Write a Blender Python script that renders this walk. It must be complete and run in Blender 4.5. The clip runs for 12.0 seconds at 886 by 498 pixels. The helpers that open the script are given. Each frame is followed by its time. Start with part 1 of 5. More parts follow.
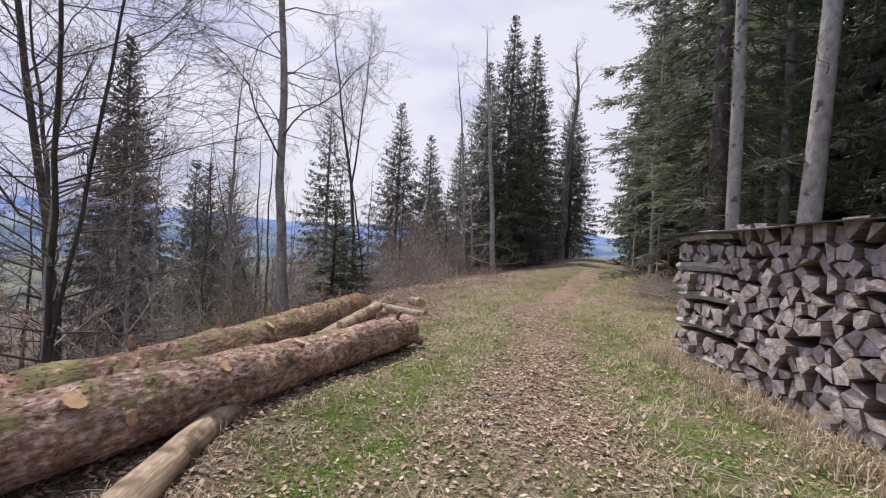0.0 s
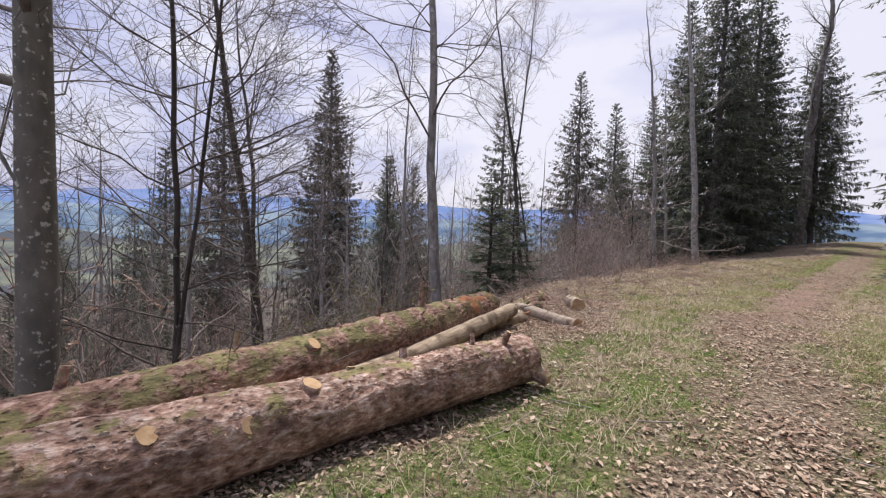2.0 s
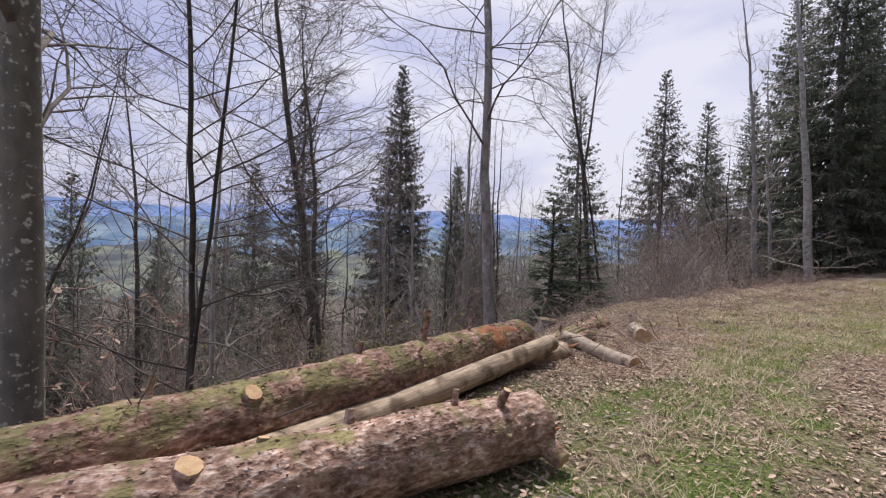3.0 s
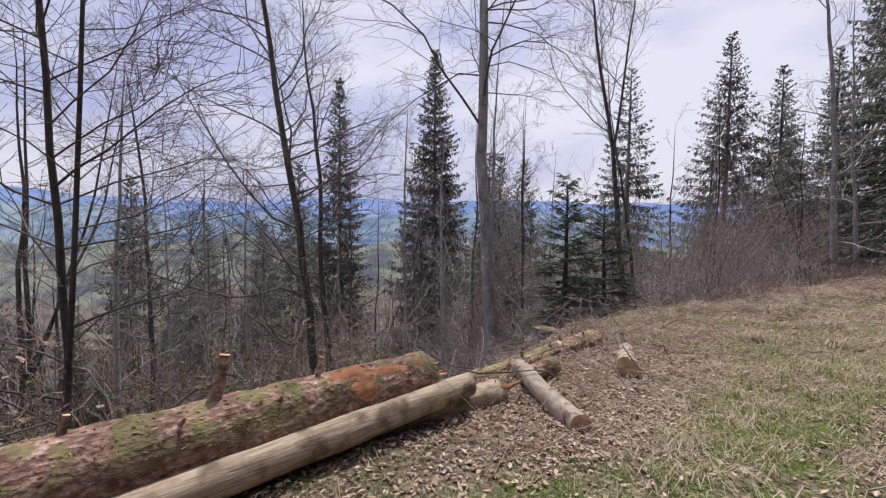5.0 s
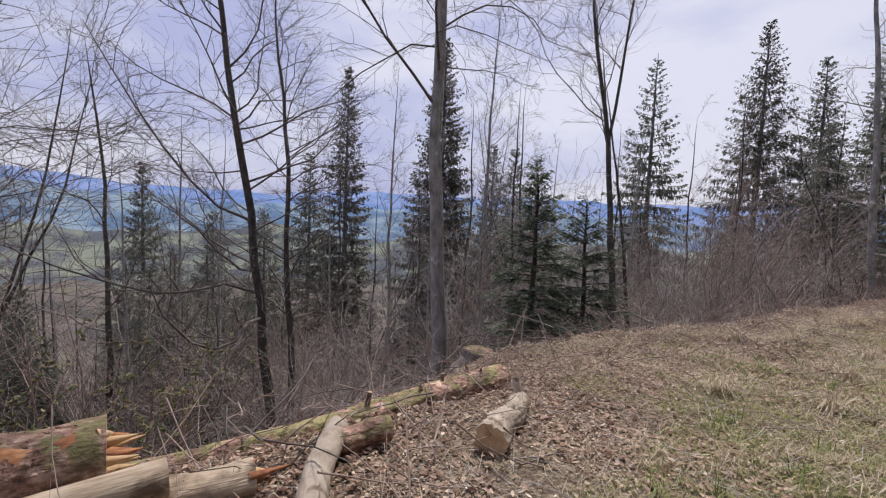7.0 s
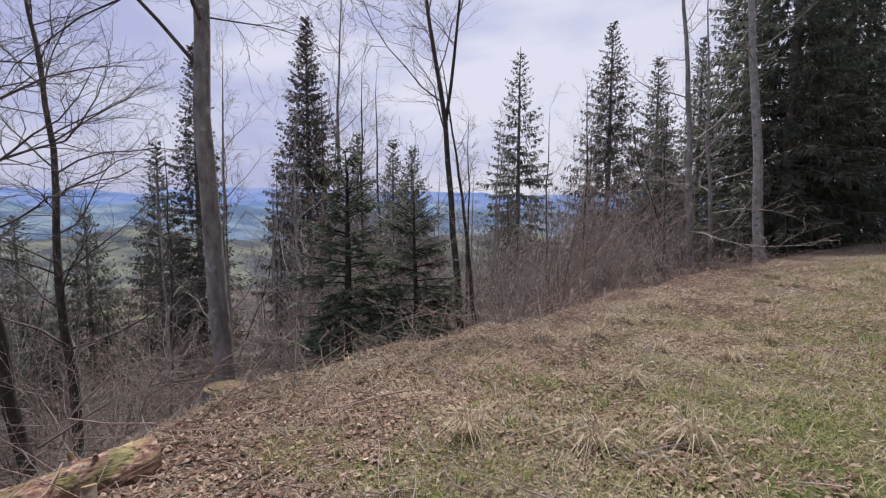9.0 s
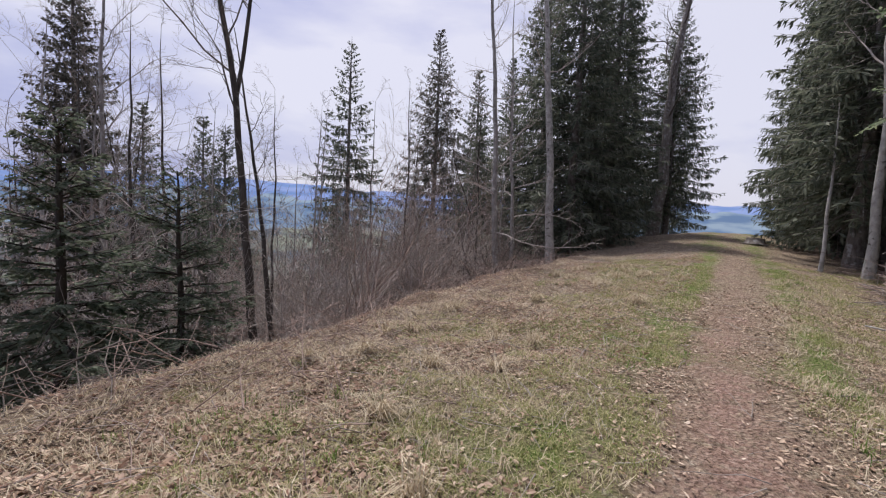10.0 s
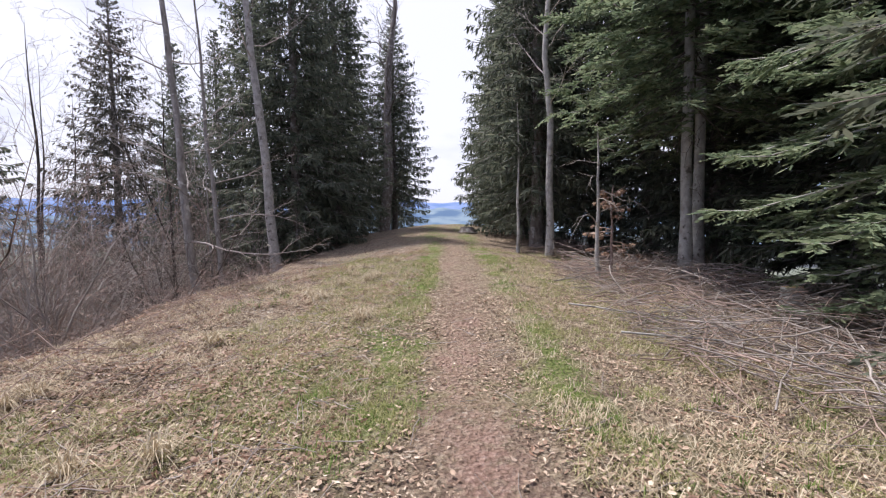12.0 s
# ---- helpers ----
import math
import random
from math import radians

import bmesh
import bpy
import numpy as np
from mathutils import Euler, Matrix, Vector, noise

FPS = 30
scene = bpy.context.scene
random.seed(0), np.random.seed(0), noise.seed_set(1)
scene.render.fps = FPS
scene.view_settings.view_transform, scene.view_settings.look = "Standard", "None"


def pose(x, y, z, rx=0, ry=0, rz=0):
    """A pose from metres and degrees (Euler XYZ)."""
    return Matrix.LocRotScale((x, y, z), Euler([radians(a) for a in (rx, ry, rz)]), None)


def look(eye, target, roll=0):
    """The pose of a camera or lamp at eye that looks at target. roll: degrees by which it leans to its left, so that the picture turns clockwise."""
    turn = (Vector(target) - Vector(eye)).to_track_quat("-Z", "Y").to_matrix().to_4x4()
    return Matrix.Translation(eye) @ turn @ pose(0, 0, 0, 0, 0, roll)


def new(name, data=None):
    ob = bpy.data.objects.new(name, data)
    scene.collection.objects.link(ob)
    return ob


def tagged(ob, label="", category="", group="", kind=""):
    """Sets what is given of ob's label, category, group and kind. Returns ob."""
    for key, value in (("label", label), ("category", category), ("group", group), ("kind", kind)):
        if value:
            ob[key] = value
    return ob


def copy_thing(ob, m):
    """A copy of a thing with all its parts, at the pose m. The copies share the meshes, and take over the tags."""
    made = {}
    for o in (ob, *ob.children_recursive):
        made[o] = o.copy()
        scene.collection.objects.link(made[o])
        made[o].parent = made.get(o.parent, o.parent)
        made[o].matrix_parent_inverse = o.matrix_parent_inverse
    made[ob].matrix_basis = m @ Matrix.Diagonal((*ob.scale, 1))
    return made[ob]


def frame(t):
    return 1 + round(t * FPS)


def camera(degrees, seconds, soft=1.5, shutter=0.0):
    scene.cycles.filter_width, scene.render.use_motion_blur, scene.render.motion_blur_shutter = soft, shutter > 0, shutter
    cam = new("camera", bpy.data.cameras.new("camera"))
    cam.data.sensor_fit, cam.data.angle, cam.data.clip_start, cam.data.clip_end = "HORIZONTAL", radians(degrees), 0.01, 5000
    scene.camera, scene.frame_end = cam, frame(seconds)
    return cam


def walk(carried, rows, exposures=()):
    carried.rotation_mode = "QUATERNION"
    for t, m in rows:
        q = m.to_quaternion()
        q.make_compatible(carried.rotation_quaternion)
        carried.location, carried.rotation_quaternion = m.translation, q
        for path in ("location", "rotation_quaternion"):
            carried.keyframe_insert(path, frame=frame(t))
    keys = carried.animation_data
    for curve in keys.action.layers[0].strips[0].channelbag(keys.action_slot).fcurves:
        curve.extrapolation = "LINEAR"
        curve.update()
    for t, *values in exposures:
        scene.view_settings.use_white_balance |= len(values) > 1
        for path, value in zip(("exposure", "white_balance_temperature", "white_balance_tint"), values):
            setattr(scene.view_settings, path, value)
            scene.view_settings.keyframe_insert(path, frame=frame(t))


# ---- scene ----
cam = camera(92.3, 12.0, soft=1.2)
PATH = [
    (0, (0.908, 1.622, 1.247), (0.852, 3.621, 1.26), 3.0),
    (0.5, (0.987, 2.076, 1.238), (0.955, 4.076, 1.248), 1.8),
    (1, (1.128, 2.634, 1.241), (1.025, 4.632, 1.226), 1.6),
    (1.5, (1.129, 3.065, 1.266), (0.604, 4.994, 1.212), 2.0),
    (2, (1.246, 3.601, 1.293), (0.377, 5.4, 1.197), 2.1),
    (2.5, (1.308, 4.084, 1.315), (0.237, 5.772, 1.273), 2.1),
    (3, (1.401, 4.652, 1.366), (0.226, 6.269, 1.31), 2.1),
    (3.2, (1.464, 4.873, 1.402), (0.262, 6.47, 1.338), 2.3),
    (4.8, (1.76, 6.521, 1.519), (0.413, 7.996, 1.41), 1.4),
    (5, (1.787, 6.722, 1.511), (0.416, 8.173, 1.399), 0.7),
    (5.5, (1.852, 7.267, 1.563), (0.485, 8.723, 1.444), 1.4),
    (6, (2.018, 7.855, 1.582), (0.654, 9.313, 1.46), 0.5),
    (6.5, (2.031, 8.432, 1.548), (0.665, 9.889, 1.437), 2.5),
    (6.7, (2.014, 8.649, 1.555), (0.598, 10.056, 1.435), 3.1),
    (8.3, (2.105, 10.452, 1.518), (0.609, 11.771, 1.372), 1.7),
    (8.5, (2.186, 10.684, 1.539), (0.754, 12.071, 1.388), 0.8),
    (9, (2.379, 11.205, 1.543), (1.292, 12.878, 1.393), 0.3),
    (9.5, (2.541, 11.761, 1.602), (1.838, 13.626, 1.443), 0.0),
    (10, (2.8, 12.278, 1.592), (2.406, 14.233, 1.441), 2.7),
    (10.5, (2.948, 12.808, 1.569), (2.866, 14.801, 1.426), 2.7),
    (11, (3.208, 13.397, 1.552), (3.472, 15.375, 1.425), -0.3),
    (11.5, (3.462, 13.952, 1.529), (4.024, 15.867, 1.396), -0.5),
    (12, (3.656, 14.604, 1.523), (4.405, 16.454, 1.4), -0.7),
]
walk(cam, [(t, look(e, g, r)) for t, e, g, r in PATH], exposures=((0, 0.1, 6500, 13), (1.5, 0.18, 6500, 13), (3, 0.05, 6450, 13), (5.5, 0.02, 6380, 13), (8.5, -0.09, 6320, 13), (9.5, -0.04, 6350, 14), (10.5, 0.06, 6300, 14), (12, 0.42, 6250, 14)))


# ---- light ----
scene.view_settings.exposure = 0.0
world = bpy.data.worlds.new("sky")
scene.world = world
world.use_nodes = True
wn, wl = world.node_tree.nodes, world.node_tree.links
wn.clear()
sky = wn.new("ShaderNodeTexSky")
sky.sky_type, sky.sun_disc = "NISHITA", False
sky.sun_elevation, sky.sun_rotation = radians(64), radians(-35)
sky.air_density, sky.dust_density = 1.0, 4.0
w_co = wn.new("ShaderNodeTexCoord")
w_map = wn.new("ShaderNodeMapping")
w_map.inputs["Scale"].default_value = (1.6, 1.6, 5.0)
w_noise = wn.new("ShaderNodeTexNoise")
w_noise.inputs["Scale"].default_value, w_noise.inputs["Detail"].default_value = 1.7, 6.0
w_ramp = wn.new("ShaderNodeValToRGB")
w_ramp.color_ramp.elements[0].position, w_ramp.color_ramp.elements[0].color = 0.34, (5.0, 5.3, 7.9, 1)
w_ramp.color_ramp.elements[1].position, w_ramp.color_ramp.elements[1].color = 0.64, (8.5, 8.5, 9.5, 1)
w_mix = wn.new("ShaderNodeMix")
w_mix.data_type = "RGBA"
w_mix.inputs[0].default_value = 0.8
w_bg = wn.new("ShaderNodeBackground")
w_bg.inputs["Strength"].default_value = 0.1
w_out = wn.new("ShaderNodeOutputWorld")
wl.new(w_co.outputs["Generated"], w_map.inputs["Vector"])
wl.new(w_map.outputs["Vector"], w_noise.inputs["Vector"])
w_dot = wn.new("ShaderNodeVectorMath")
w_dot.operation = "DOT_PRODUCT"
w_dot.inputs[1].default_value = (0.12, 0.88, 0.46)
w_veil = wn.new("ShaderNodeMapRange")
w_veil.interpolation_type = "SMOOTHSTEP"
w_veil.inputs["From Min"].default_value, w_veil.inputs["From Max"].default_value = 0.55, 1.0
w_veil.inputs["To Min"].default_value, w_veil.inputs["To Max"].default_value = -0.04, 0.2
w_sum = wn.new("ShaderNodeMath")
w_sum.operation = "ADD"
wl.new(w_co.outputs["Generated"], w_dot.inputs[0])
wl.new(w_dot.outputs["Value"], w_veil.inputs["Value"])
wl.new(w_noise.outputs["Fac"], w_sum.inputs[0])
wl.new(w_veil.outputs["Result"], w_sum.inputs[1])
wl.new(w_sum.outputs["Value"], w_ramp.inputs["Fac"])
wl.new(sky.outputs["Color"], w_mix.inputs[6])
wl.new(w_ramp.outputs["Color"], w_mix.inputs[7])
wl.new(w_mix.outputs[2], w_bg.inputs["Color"])
wl.new(w_bg.outputs["Background"], w_out.inputs["Surface"])

sun = new("sun", bpy.data.lights.new("sun", "SUN"))
sun.data.energy, sun.data.angle, sun.data.color = 4.4, radians(4), (1.0, 0.94, 0.85)
sun.matrix_world = look((-25, 36, 90), (0, 0, 0))


# ---- materials ----
def material(name, stops, scale=6.0, stretch=(1, 1, 1), rough=0.85, bump=0.4, bump_scale=None, vary=0.0, fine=0.35,
             second=None, second_scale=1.2, second_at=(0.55, 0.7), detail=8.0, bump_dist=0.02, up=None, plates=0.0):
    """Bark, wood, leaf and stone: colours from a noise at grain size, a second colour in patches, a bump, a change from thing to thing."""
    m = bpy.data.materials.new(name)
    m.use_nodes = True
    n, l = m.node_tree.nodes, m.node_tree.links
    bsdf = n["Principled BSDF"]
    bsdf.inputs["Roughness"].default_value = rough
    bsdf.inputs["Specular IOR Level"].default_value = 0.25
    co = n.new("ShaderNodeTexCoord")
    mp = n.new("ShaderNodeMapping")
    mp.inputs["Scale"].default_value = stretch
    l.new(co.outputs["Object"], mp.inputs["Vector"])
    tex = n.new("ShaderNodeTexNoise")
    tex.inputs["Scale"].default_value, tex.inputs["Detail"].default_value = scale, detail
    tex.inputs["Roughness"].default_value = 0.65
    l.new(mp.outputs["Vector"], tex.inputs["Vector"])
    ramp = n.new("ShaderNodeValToRGB")
    el = ramp.color_ramp.elements
    while len(el) < len(stops):
        el.new(0.5)
    for e, (pos, col) in zip(el, stops):
        e.position, e.color = pos, (*col, 1)
    l.new(tex.outputs["Fac"], ramp.inputs["Fac"])
    colour = ramp.outputs["Color"]
    if second:
        t2 = n.new("ShaderNodeTexNoise")
        t2.inputs["Scale"].default_value, t2.inputs["Detail"].default_value = second_scale, 7.0
        l.new(co.outputs["Object"], t2.inputs["Vector"])
        fac = n.new("ShaderNodeMapRange")
        fac.inputs["From Min"].default_value, fac.inputs["From Max"].default_value = second_at
        l.new(t2.outputs["Fac"], fac.inputs["Value"])
        f_out = fac.outputs["Result"]
        if up:
            g = n.new("ShaderNodeNewGeometry")
            sp = n.new("ShaderNodeSeparateXYZ")
            l.new(g.outputs["Normal"], sp.inputs["Vector"])
            ur = n.new("ShaderNodeMapRange")
            ur.inputs["From Min"].default_value, ur.inputs["From Max"].default_value = up
            l.new(sp.outputs["Z"], ur.inputs["Value"])
            mu = n.new("ShaderNodeMath")
            mu.operation = "MULTIPLY"
            l.new(f_out, mu.inputs[0])
            l.new(ur.outputs["Result"], mu.inputs[1])
            f_out = mu.outputs["Value"]
        mx = n.new("ShaderNodeMix")
        mx.data_type = "RGBA"
        l.new(f_out, mx.inputs[0])
        l.new(colour, mx.inputs[6])
        mx.inputs[7].default_value = (*second, 1)
        colour = mx.outputs[2]
    if plates:
        vo = n.new("ShaderNodeTexVoronoi")
        vo.inputs["Scale"].default_value = plates
        wv = n.new("ShaderNodeVectorMath")
        wv.operation = "ADD"
        wt = n.new("ShaderNodeTexNoise")
        wt.inputs["Scale"].default_value = plates * 0.8
        ws = n.new("ShaderNodeVectorMath")
        ws.operation = "SCALE"
        ws.inputs["Scale"].default_value = 1.3 / plates
        l.new(wt.outputs["Color"], ws.inputs[0])
        l.new(mp.outputs["Vector"], wv.inputs[0])
        l.new(ws.outputs["Vector"], wv.inputs[1])
        l.new(wv.outputs["Vector"], vo.inputs["Vector"])
        sc = n.new("ShaderNodeSeparateColor")
        l.new(vo.outputs["Color"], sc.inputs["Color"])
        pr = n.new("ShaderNodeMapRange")
        pr.inputs["To Min"].default_value, pr.inputs["To Max"].default_value = 0.8, 1.15
        l.new(sc.outputs["Red"], pr.inputs["Value"])
        ph = n.new("ShaderNodeHueSaturation")
        l.new(pr.outputs["Result"], ph.inputs["Value"])
        l.new(colour, ph.inputs["Color"])
        big = n.new("ShaderNodeTexNoise")
        big.inputs["Scale"].default_value, big.inputs["Detail"].default_value = 4.5, 5.0
        l.new(co.outputs["Object"], big.inputs["Vector"])
        br = n.new("ShaderNodeMapRange")
        br.inputs["From Min"].default_value, br.inputs["From Max"].default_value = 0.35, 0.65
        br.inputs["To Min"].default_value, br.inputs["To Max"].default_value = 0.6, 1.25
        l.new(big.outputs["Fac"], br.inputs["Value"])
        bh = n.new("ShaderNodeHueSaturation")
        l.new(br.outputs["Result"], bh.inputs["Value"])
        l.new(ph.outputs["Color"], bh.inputs["Color"])
        colour = bh.outputs["Color"]
    if vary:
        info = n.new("ShaderNodeNewGeometry")
        oi = n.new("ShaderNodeObjectInfo")
        add = n.new("ShaderNodeMath")
        add.operation = "ADD"
        l.new(info.outputs["Random Per Island"], add.inputs[0])
        l.new(oi.outputs["Random"], add.inputs[1])
        mr = n.new("ShaderNodeMapRange")
        mr.inputs["From Max"].default_value = 2.0
        mr.inputs["To Min"].default_value, mr.inputs["To Max"].default_value = 1 - vary, 1 + vary
        l.new(add.outputs["Value"], mr.inputs["Value"])
        hs = n.new("ShaderNodeHueSaturation")
        l.new(mr.outputs["Result"], hs.inputs["Value"])
        l.new(colour, hs.inputs["Color"])
        colour = hs.outputs["Color"]
    l.new(colour, bsdf.inputs["Base Color"])
    if bump:
        bt = n.new("ShaderNodeTexNoise")
        bt.inputs["Scale"].default_value, bt.inputs["Detail"].default_value = bump_scale or scale * 2, 6.0
        l.new(mp.outputs["Vector"], bt.inputs["Vector"])
        b = n.new("ShaderNodeBump")
        b.inputs["Strength"].default_value, b.inputs["Distance"].default_value = bump, bump_dist
        l.new(bt.outputs["Fac"], b.inputs["Height"])
        l.new(b.outputs["Normal"], bsdf.inputs["Normal"])
    return m


def leaf_material(name, cols, rough=0.7, trans=0.0, scale=40.0):
    """Many small islands: each takes a colour of its own from the ramp."""
    m = bpy.data.materials.new(name)
    m.use_nodes = True
    n, l = m.node_tree.nodes, m.node_tree.links
    bsdf = n["Principled BSDF"]
    bsdf.inputs["Roughness"].default_value = rough
    bsdf.inputs["Specular IOR Level"].default_value = 0.2
    g = n.new("ShaderNodeNewGeometry")
    ramp = n.new("ShaderNodeValToRGB")
    el = ramp.color_ramp.elements
    while len(el) < len(cols):
        el.new(0.5)
    for i, (e, c) in enumerate(zip(el, cols)):
        e.position, e.color = i / max(1, len(cols) - 1), (*c, 1)
    l.new(g.outputs["Random Per Island"], ramp.inputs["Fac"])
    co = n.new("ShaderNodeTexCoord")
    t = n.new("ShaderNodeTexNoise")
    t.inputs["Scale"].default_value = scale
    l.new(co.outputs["Object"], t.inputs["Vector"])
    mr = n.new("ShaderNodeMapRange")
    mr.inputs["To Min"].default_value, mr.inputs["To Max"].default_value = 0.7, 1.3
    l.new(t.outputs["Fac"], mr.inputs["Value"])
    hs = n.new("ShaderNodeHueSaturation")
    l.new(mr.outputs["Result"], hs.inputs["Value"])
    l.new(ramp.outputs["Color"], hs.inputs["Color"])
    l.new(hs.outputs["Color"], bsdf.inputs["Base Color"])
    if trans:
        tr = n.new("ShaderNodeBsdfTranslucent")
        l.new(hs.outputs["Color"], tr.inputs["Color"])
        mix = n.new("ShaderNodeMixShader")
        mix.inputs[0].default_value = trans
        l.new(bsdf.outputs[0], mix.inputs[1])
        l.new(tr.outputs[0], mix.inputs[2])
        l.new(mix.outputs[0], n["Material Output"].inputs["Surface"])
    return m


M_SPRUCE_BARK = material("spruce_bark", [(0.3, (0.09, 0.075, 0.065)), (0.7, (0.26, 0.235, 0.215))], 9, (1, 1, 0.35), 0.9, 0.9, 22,
                         second=(0.36, 0.36, 0.35), second_scale=5, second_at=(0.55, 0.66))
M_PALE_BARK = material("pale_fir_bark", [(0.3, (0.23, 0.22, 0.205)), (0.7, (0.52, 0.505, 0.48))], 7, (1, 1, 0.7), 0.85, 0.7, 16,
                       second=(0.12, 0.11, 0.1), second_scale=6, second_at=(0.6, 0.68))
M_BEECH_BARK = material("beech_bark", [(0.3, (0.11, 0.105, 0.09)), (0.7, (0.23, 0.215, 0.18))], 5, (1, 1, 0.5), 0.8, 0.35, 20,
                        second=(0.5, 0.5, 0.44), second_scale=16, second_at=(0.59, 0.65))
M_GREY_BARK = material("grey_ash_bark", [(0.3, (0.14, 0.13, 0.12)), (0.7, (0.42, 0.4, 0.38))], 8, (1, 1, 0.4), 0.85, 0.7, 22,
                       second=(0.5, 0.5, 0.48), second_scale=5, second_at=(0.6, 0.68))
M_DARK_BARK = material("dark_wet_bark", [(0.3, (0.035, 0.03, 0.026)), (0.7, (0.12, 0.105, 0.09))], 8, (1, 1, 0.4), 0.8, 0.6, 22,
                       second=(0.25, 0.25, 0.22), second_scale=8, second_at=(0.64, 0.7))
M_TWIG = material("bare_twig", [(0.3, (0.075, 0.062, 0.056)), (0.7, (0.2, 0.175, 0.16))], 5, rough=0.85, bump=0, vary=0.35)
M_TWIG_PALE = material("pale_twig", [(0.3, (0.22, 0.19, 0.175)), (0.7, (0.44, 0.4, 0.375))], 5, rough=0.85, bump=0, vary=0.35)
M_TWIG_RED = material("reddish_twig", [(0.3, (0.2, 0.145, 0.125)), (0.7, (0.4, 0.31, 0.27))], 5, rough=0.85, bump=0, vary=0.35)
M_NEEDLE = leaf_material("spruce_needles", [(0.085, 0.105, 0.08), (0.13, 0.15, 0.115), (0.175, 0.195, 0.145), (0.21, 0.225, 0.17)], 0.6, 0.45)
M_NEEDLE_GREEN = leaf_material("fir_needles", [(0.12, 0.17, 0.105), (0.18, 0.235, 0.145), (0.24, 0.29, 0.18), (0.3, 0.34, 0.22)], 0.6, 0.45)
M_NEEDLE_GREY = leaf_material("grey_spruce_needles", [(0.08, 0.085, 0.065), (0.12, 0.12, 0.092), (0.17, 0.16, 0.13), (0.23, 0.205, 0.17)], 0.7, 0.25)
M_NEEDLE_YOUNG = leaf_material("young_fir_needles", [(0.09, 0.125, 0.085), (0.13, 0.165, 0.115), (0.18, 0.21, 0.15), (0.26, 0.28, 0.21)], 0.6, 0.5)
M_LITTER = leaf_material("fallen_leaves", [(0.17, 0.105, 0.075), (0.43, 0.32, 0.24), (0.55, 0.43, 0.335), (0.28, 0.17, 0.12), (0.64, 0.54, 0.44), (0.38, 0.275, 0.205), (0.48, 0.37, 0.28), (0.22, 0.14, 0.1)], 0.7)
M_STRAW = leaf_material("dry_grass", [(0.33, 0.26, 0.17), (0.5, 0.42, 0.3), (0.63, 0.56, 0.43), (0.4, 0.32, 0.22)], 0.7, 0.2)
M_GRASS = leaf_material("green_grass", [(0.065, 0.14, 0.025), (0.13, 0.23, 0.045), (0.22, 0.31, 0.08), (0.36, 0.39, 0.17)], 0.6, 0.3)
M_BRAMBLE = leaf_material("bramble_leaves", [(0.05, 0.08, 0.03), (0.1, 0.13, 0.05), (0.2, 0.21, 0.09), (0.24, 0.17, 0.09), (0.3, 0.3, 0.16)], 0.5, 0.25)
M_BROWN_LEAF = leaf_material("withered_leaves", [(0.24, 0.145, 0.105), (0.36, 0.25, 0.19), (0.52, 0.4, 0.32), (0.29, 0.18, 0.135)], 0.7, 0.3)
M_LOG_BARK = material("red_spruce_bark", [(0.3, (0.075, 0.038, 0.028)), (0.5, (0.34, 0.215, 0.165)), (0.68, (0.66, 0.54, 0.475))], 26, (1, 1, 0.6), 0.85, 0.9, 26,
                      second=(0.23, 0.2, 0.095), second_scale=7, second_at=(0.53, 0.62), up=(0.1, 0.7), bump_dist=0.03, plates=60.0, vary=0.3)
M_LOG_MOSS = material("mossy_bark", [(0.3, (0.075, 0.042, 0.032)), (0.5, (0.31, 0.185, 0.14)), (0.68, (0.6, 0.46, 0.39))], 26, (1, 1, 0.6), 0.9, 0.9, 26,
                      second=(0.23, 0.205, 0.1), second_scale=7.5, second_at=(0.44, 0.55), up=(0.0, 0.6), bump_dist=0.03, plates=60.0, vary=0.3)
M_PEELED = material("peeled_wood", [(0.28, (0.2, 0.14, 0.095)), (0.5, (0.42, 0.33, 0.24)), (0.72, (0.6, 0.5, 0.38))], 7, (5, 5, 0.5), 0.7, 0.35, 18,
                    second=(0.17, 0.125, 0.085), second_scale=6, second_at=(0.5, 0.64))
M_TAN_BARK = material("smooth_tan_bark", [(0.3, (0.24, 0.19, 0.15)), (0.7, (0.5, 0.43, 0.35))], 9, (1, 1, 0.6), 0.8, 0.5, 24,
                      second=(0.16, 0.11, 0.08), second_scale=7, second_at=(0.58, 0.66))
M_RED_INNER = material("torn_inner_bark", [(0.3, (0.16, 0.06, 0.035)), (0.55, (0.38, 0.17, 0.08)), (0.75, (0.6, 0.36, 0.2))], 16, (1, 1, 0.5), 0.8, 0.6, 20)
M_CUT = material("sawn_wood", [(0.3, (0.4, 0.25, 0.13)), (0.7, (0.64, 0.46, 0.28))], 12, rough=0.75, bump=0.25, bump_scale=40)
M_SPLIT_END = material("weathered_log_end", [(0.28, (0.15, 0.125, 0.13)), (0.5, (0.38, 0.335, 0.345)), (0.74, (0.6, 0.545, 0.555))], 14, (1, 1, 1), 0.85, 0.6, 34, vary=0.4,
                       second=(0.4, 0.3, 0.2), second_scale=7, second_at=(0.6, 0.75))
M_SPLIT_SIDE = material("weathered_split_wood", [(0.3, (0.11, 0.08, 0.065)), (0.7, (0.34, 0.28, 0.24))], 10, (0.4, 3, 3), 0.85, 0.6, 20, vary=0.3)
M_OLIVE = leaf_material("olive_matted_grass", [(0.16, 0.18, 0.06), (0.27, 0.28, 0.1), (0.4, 0.38, 0.18), (0.5, 0.46, 0.28), (0.2, 0.26, 0.08)], 0.7, 0.25)
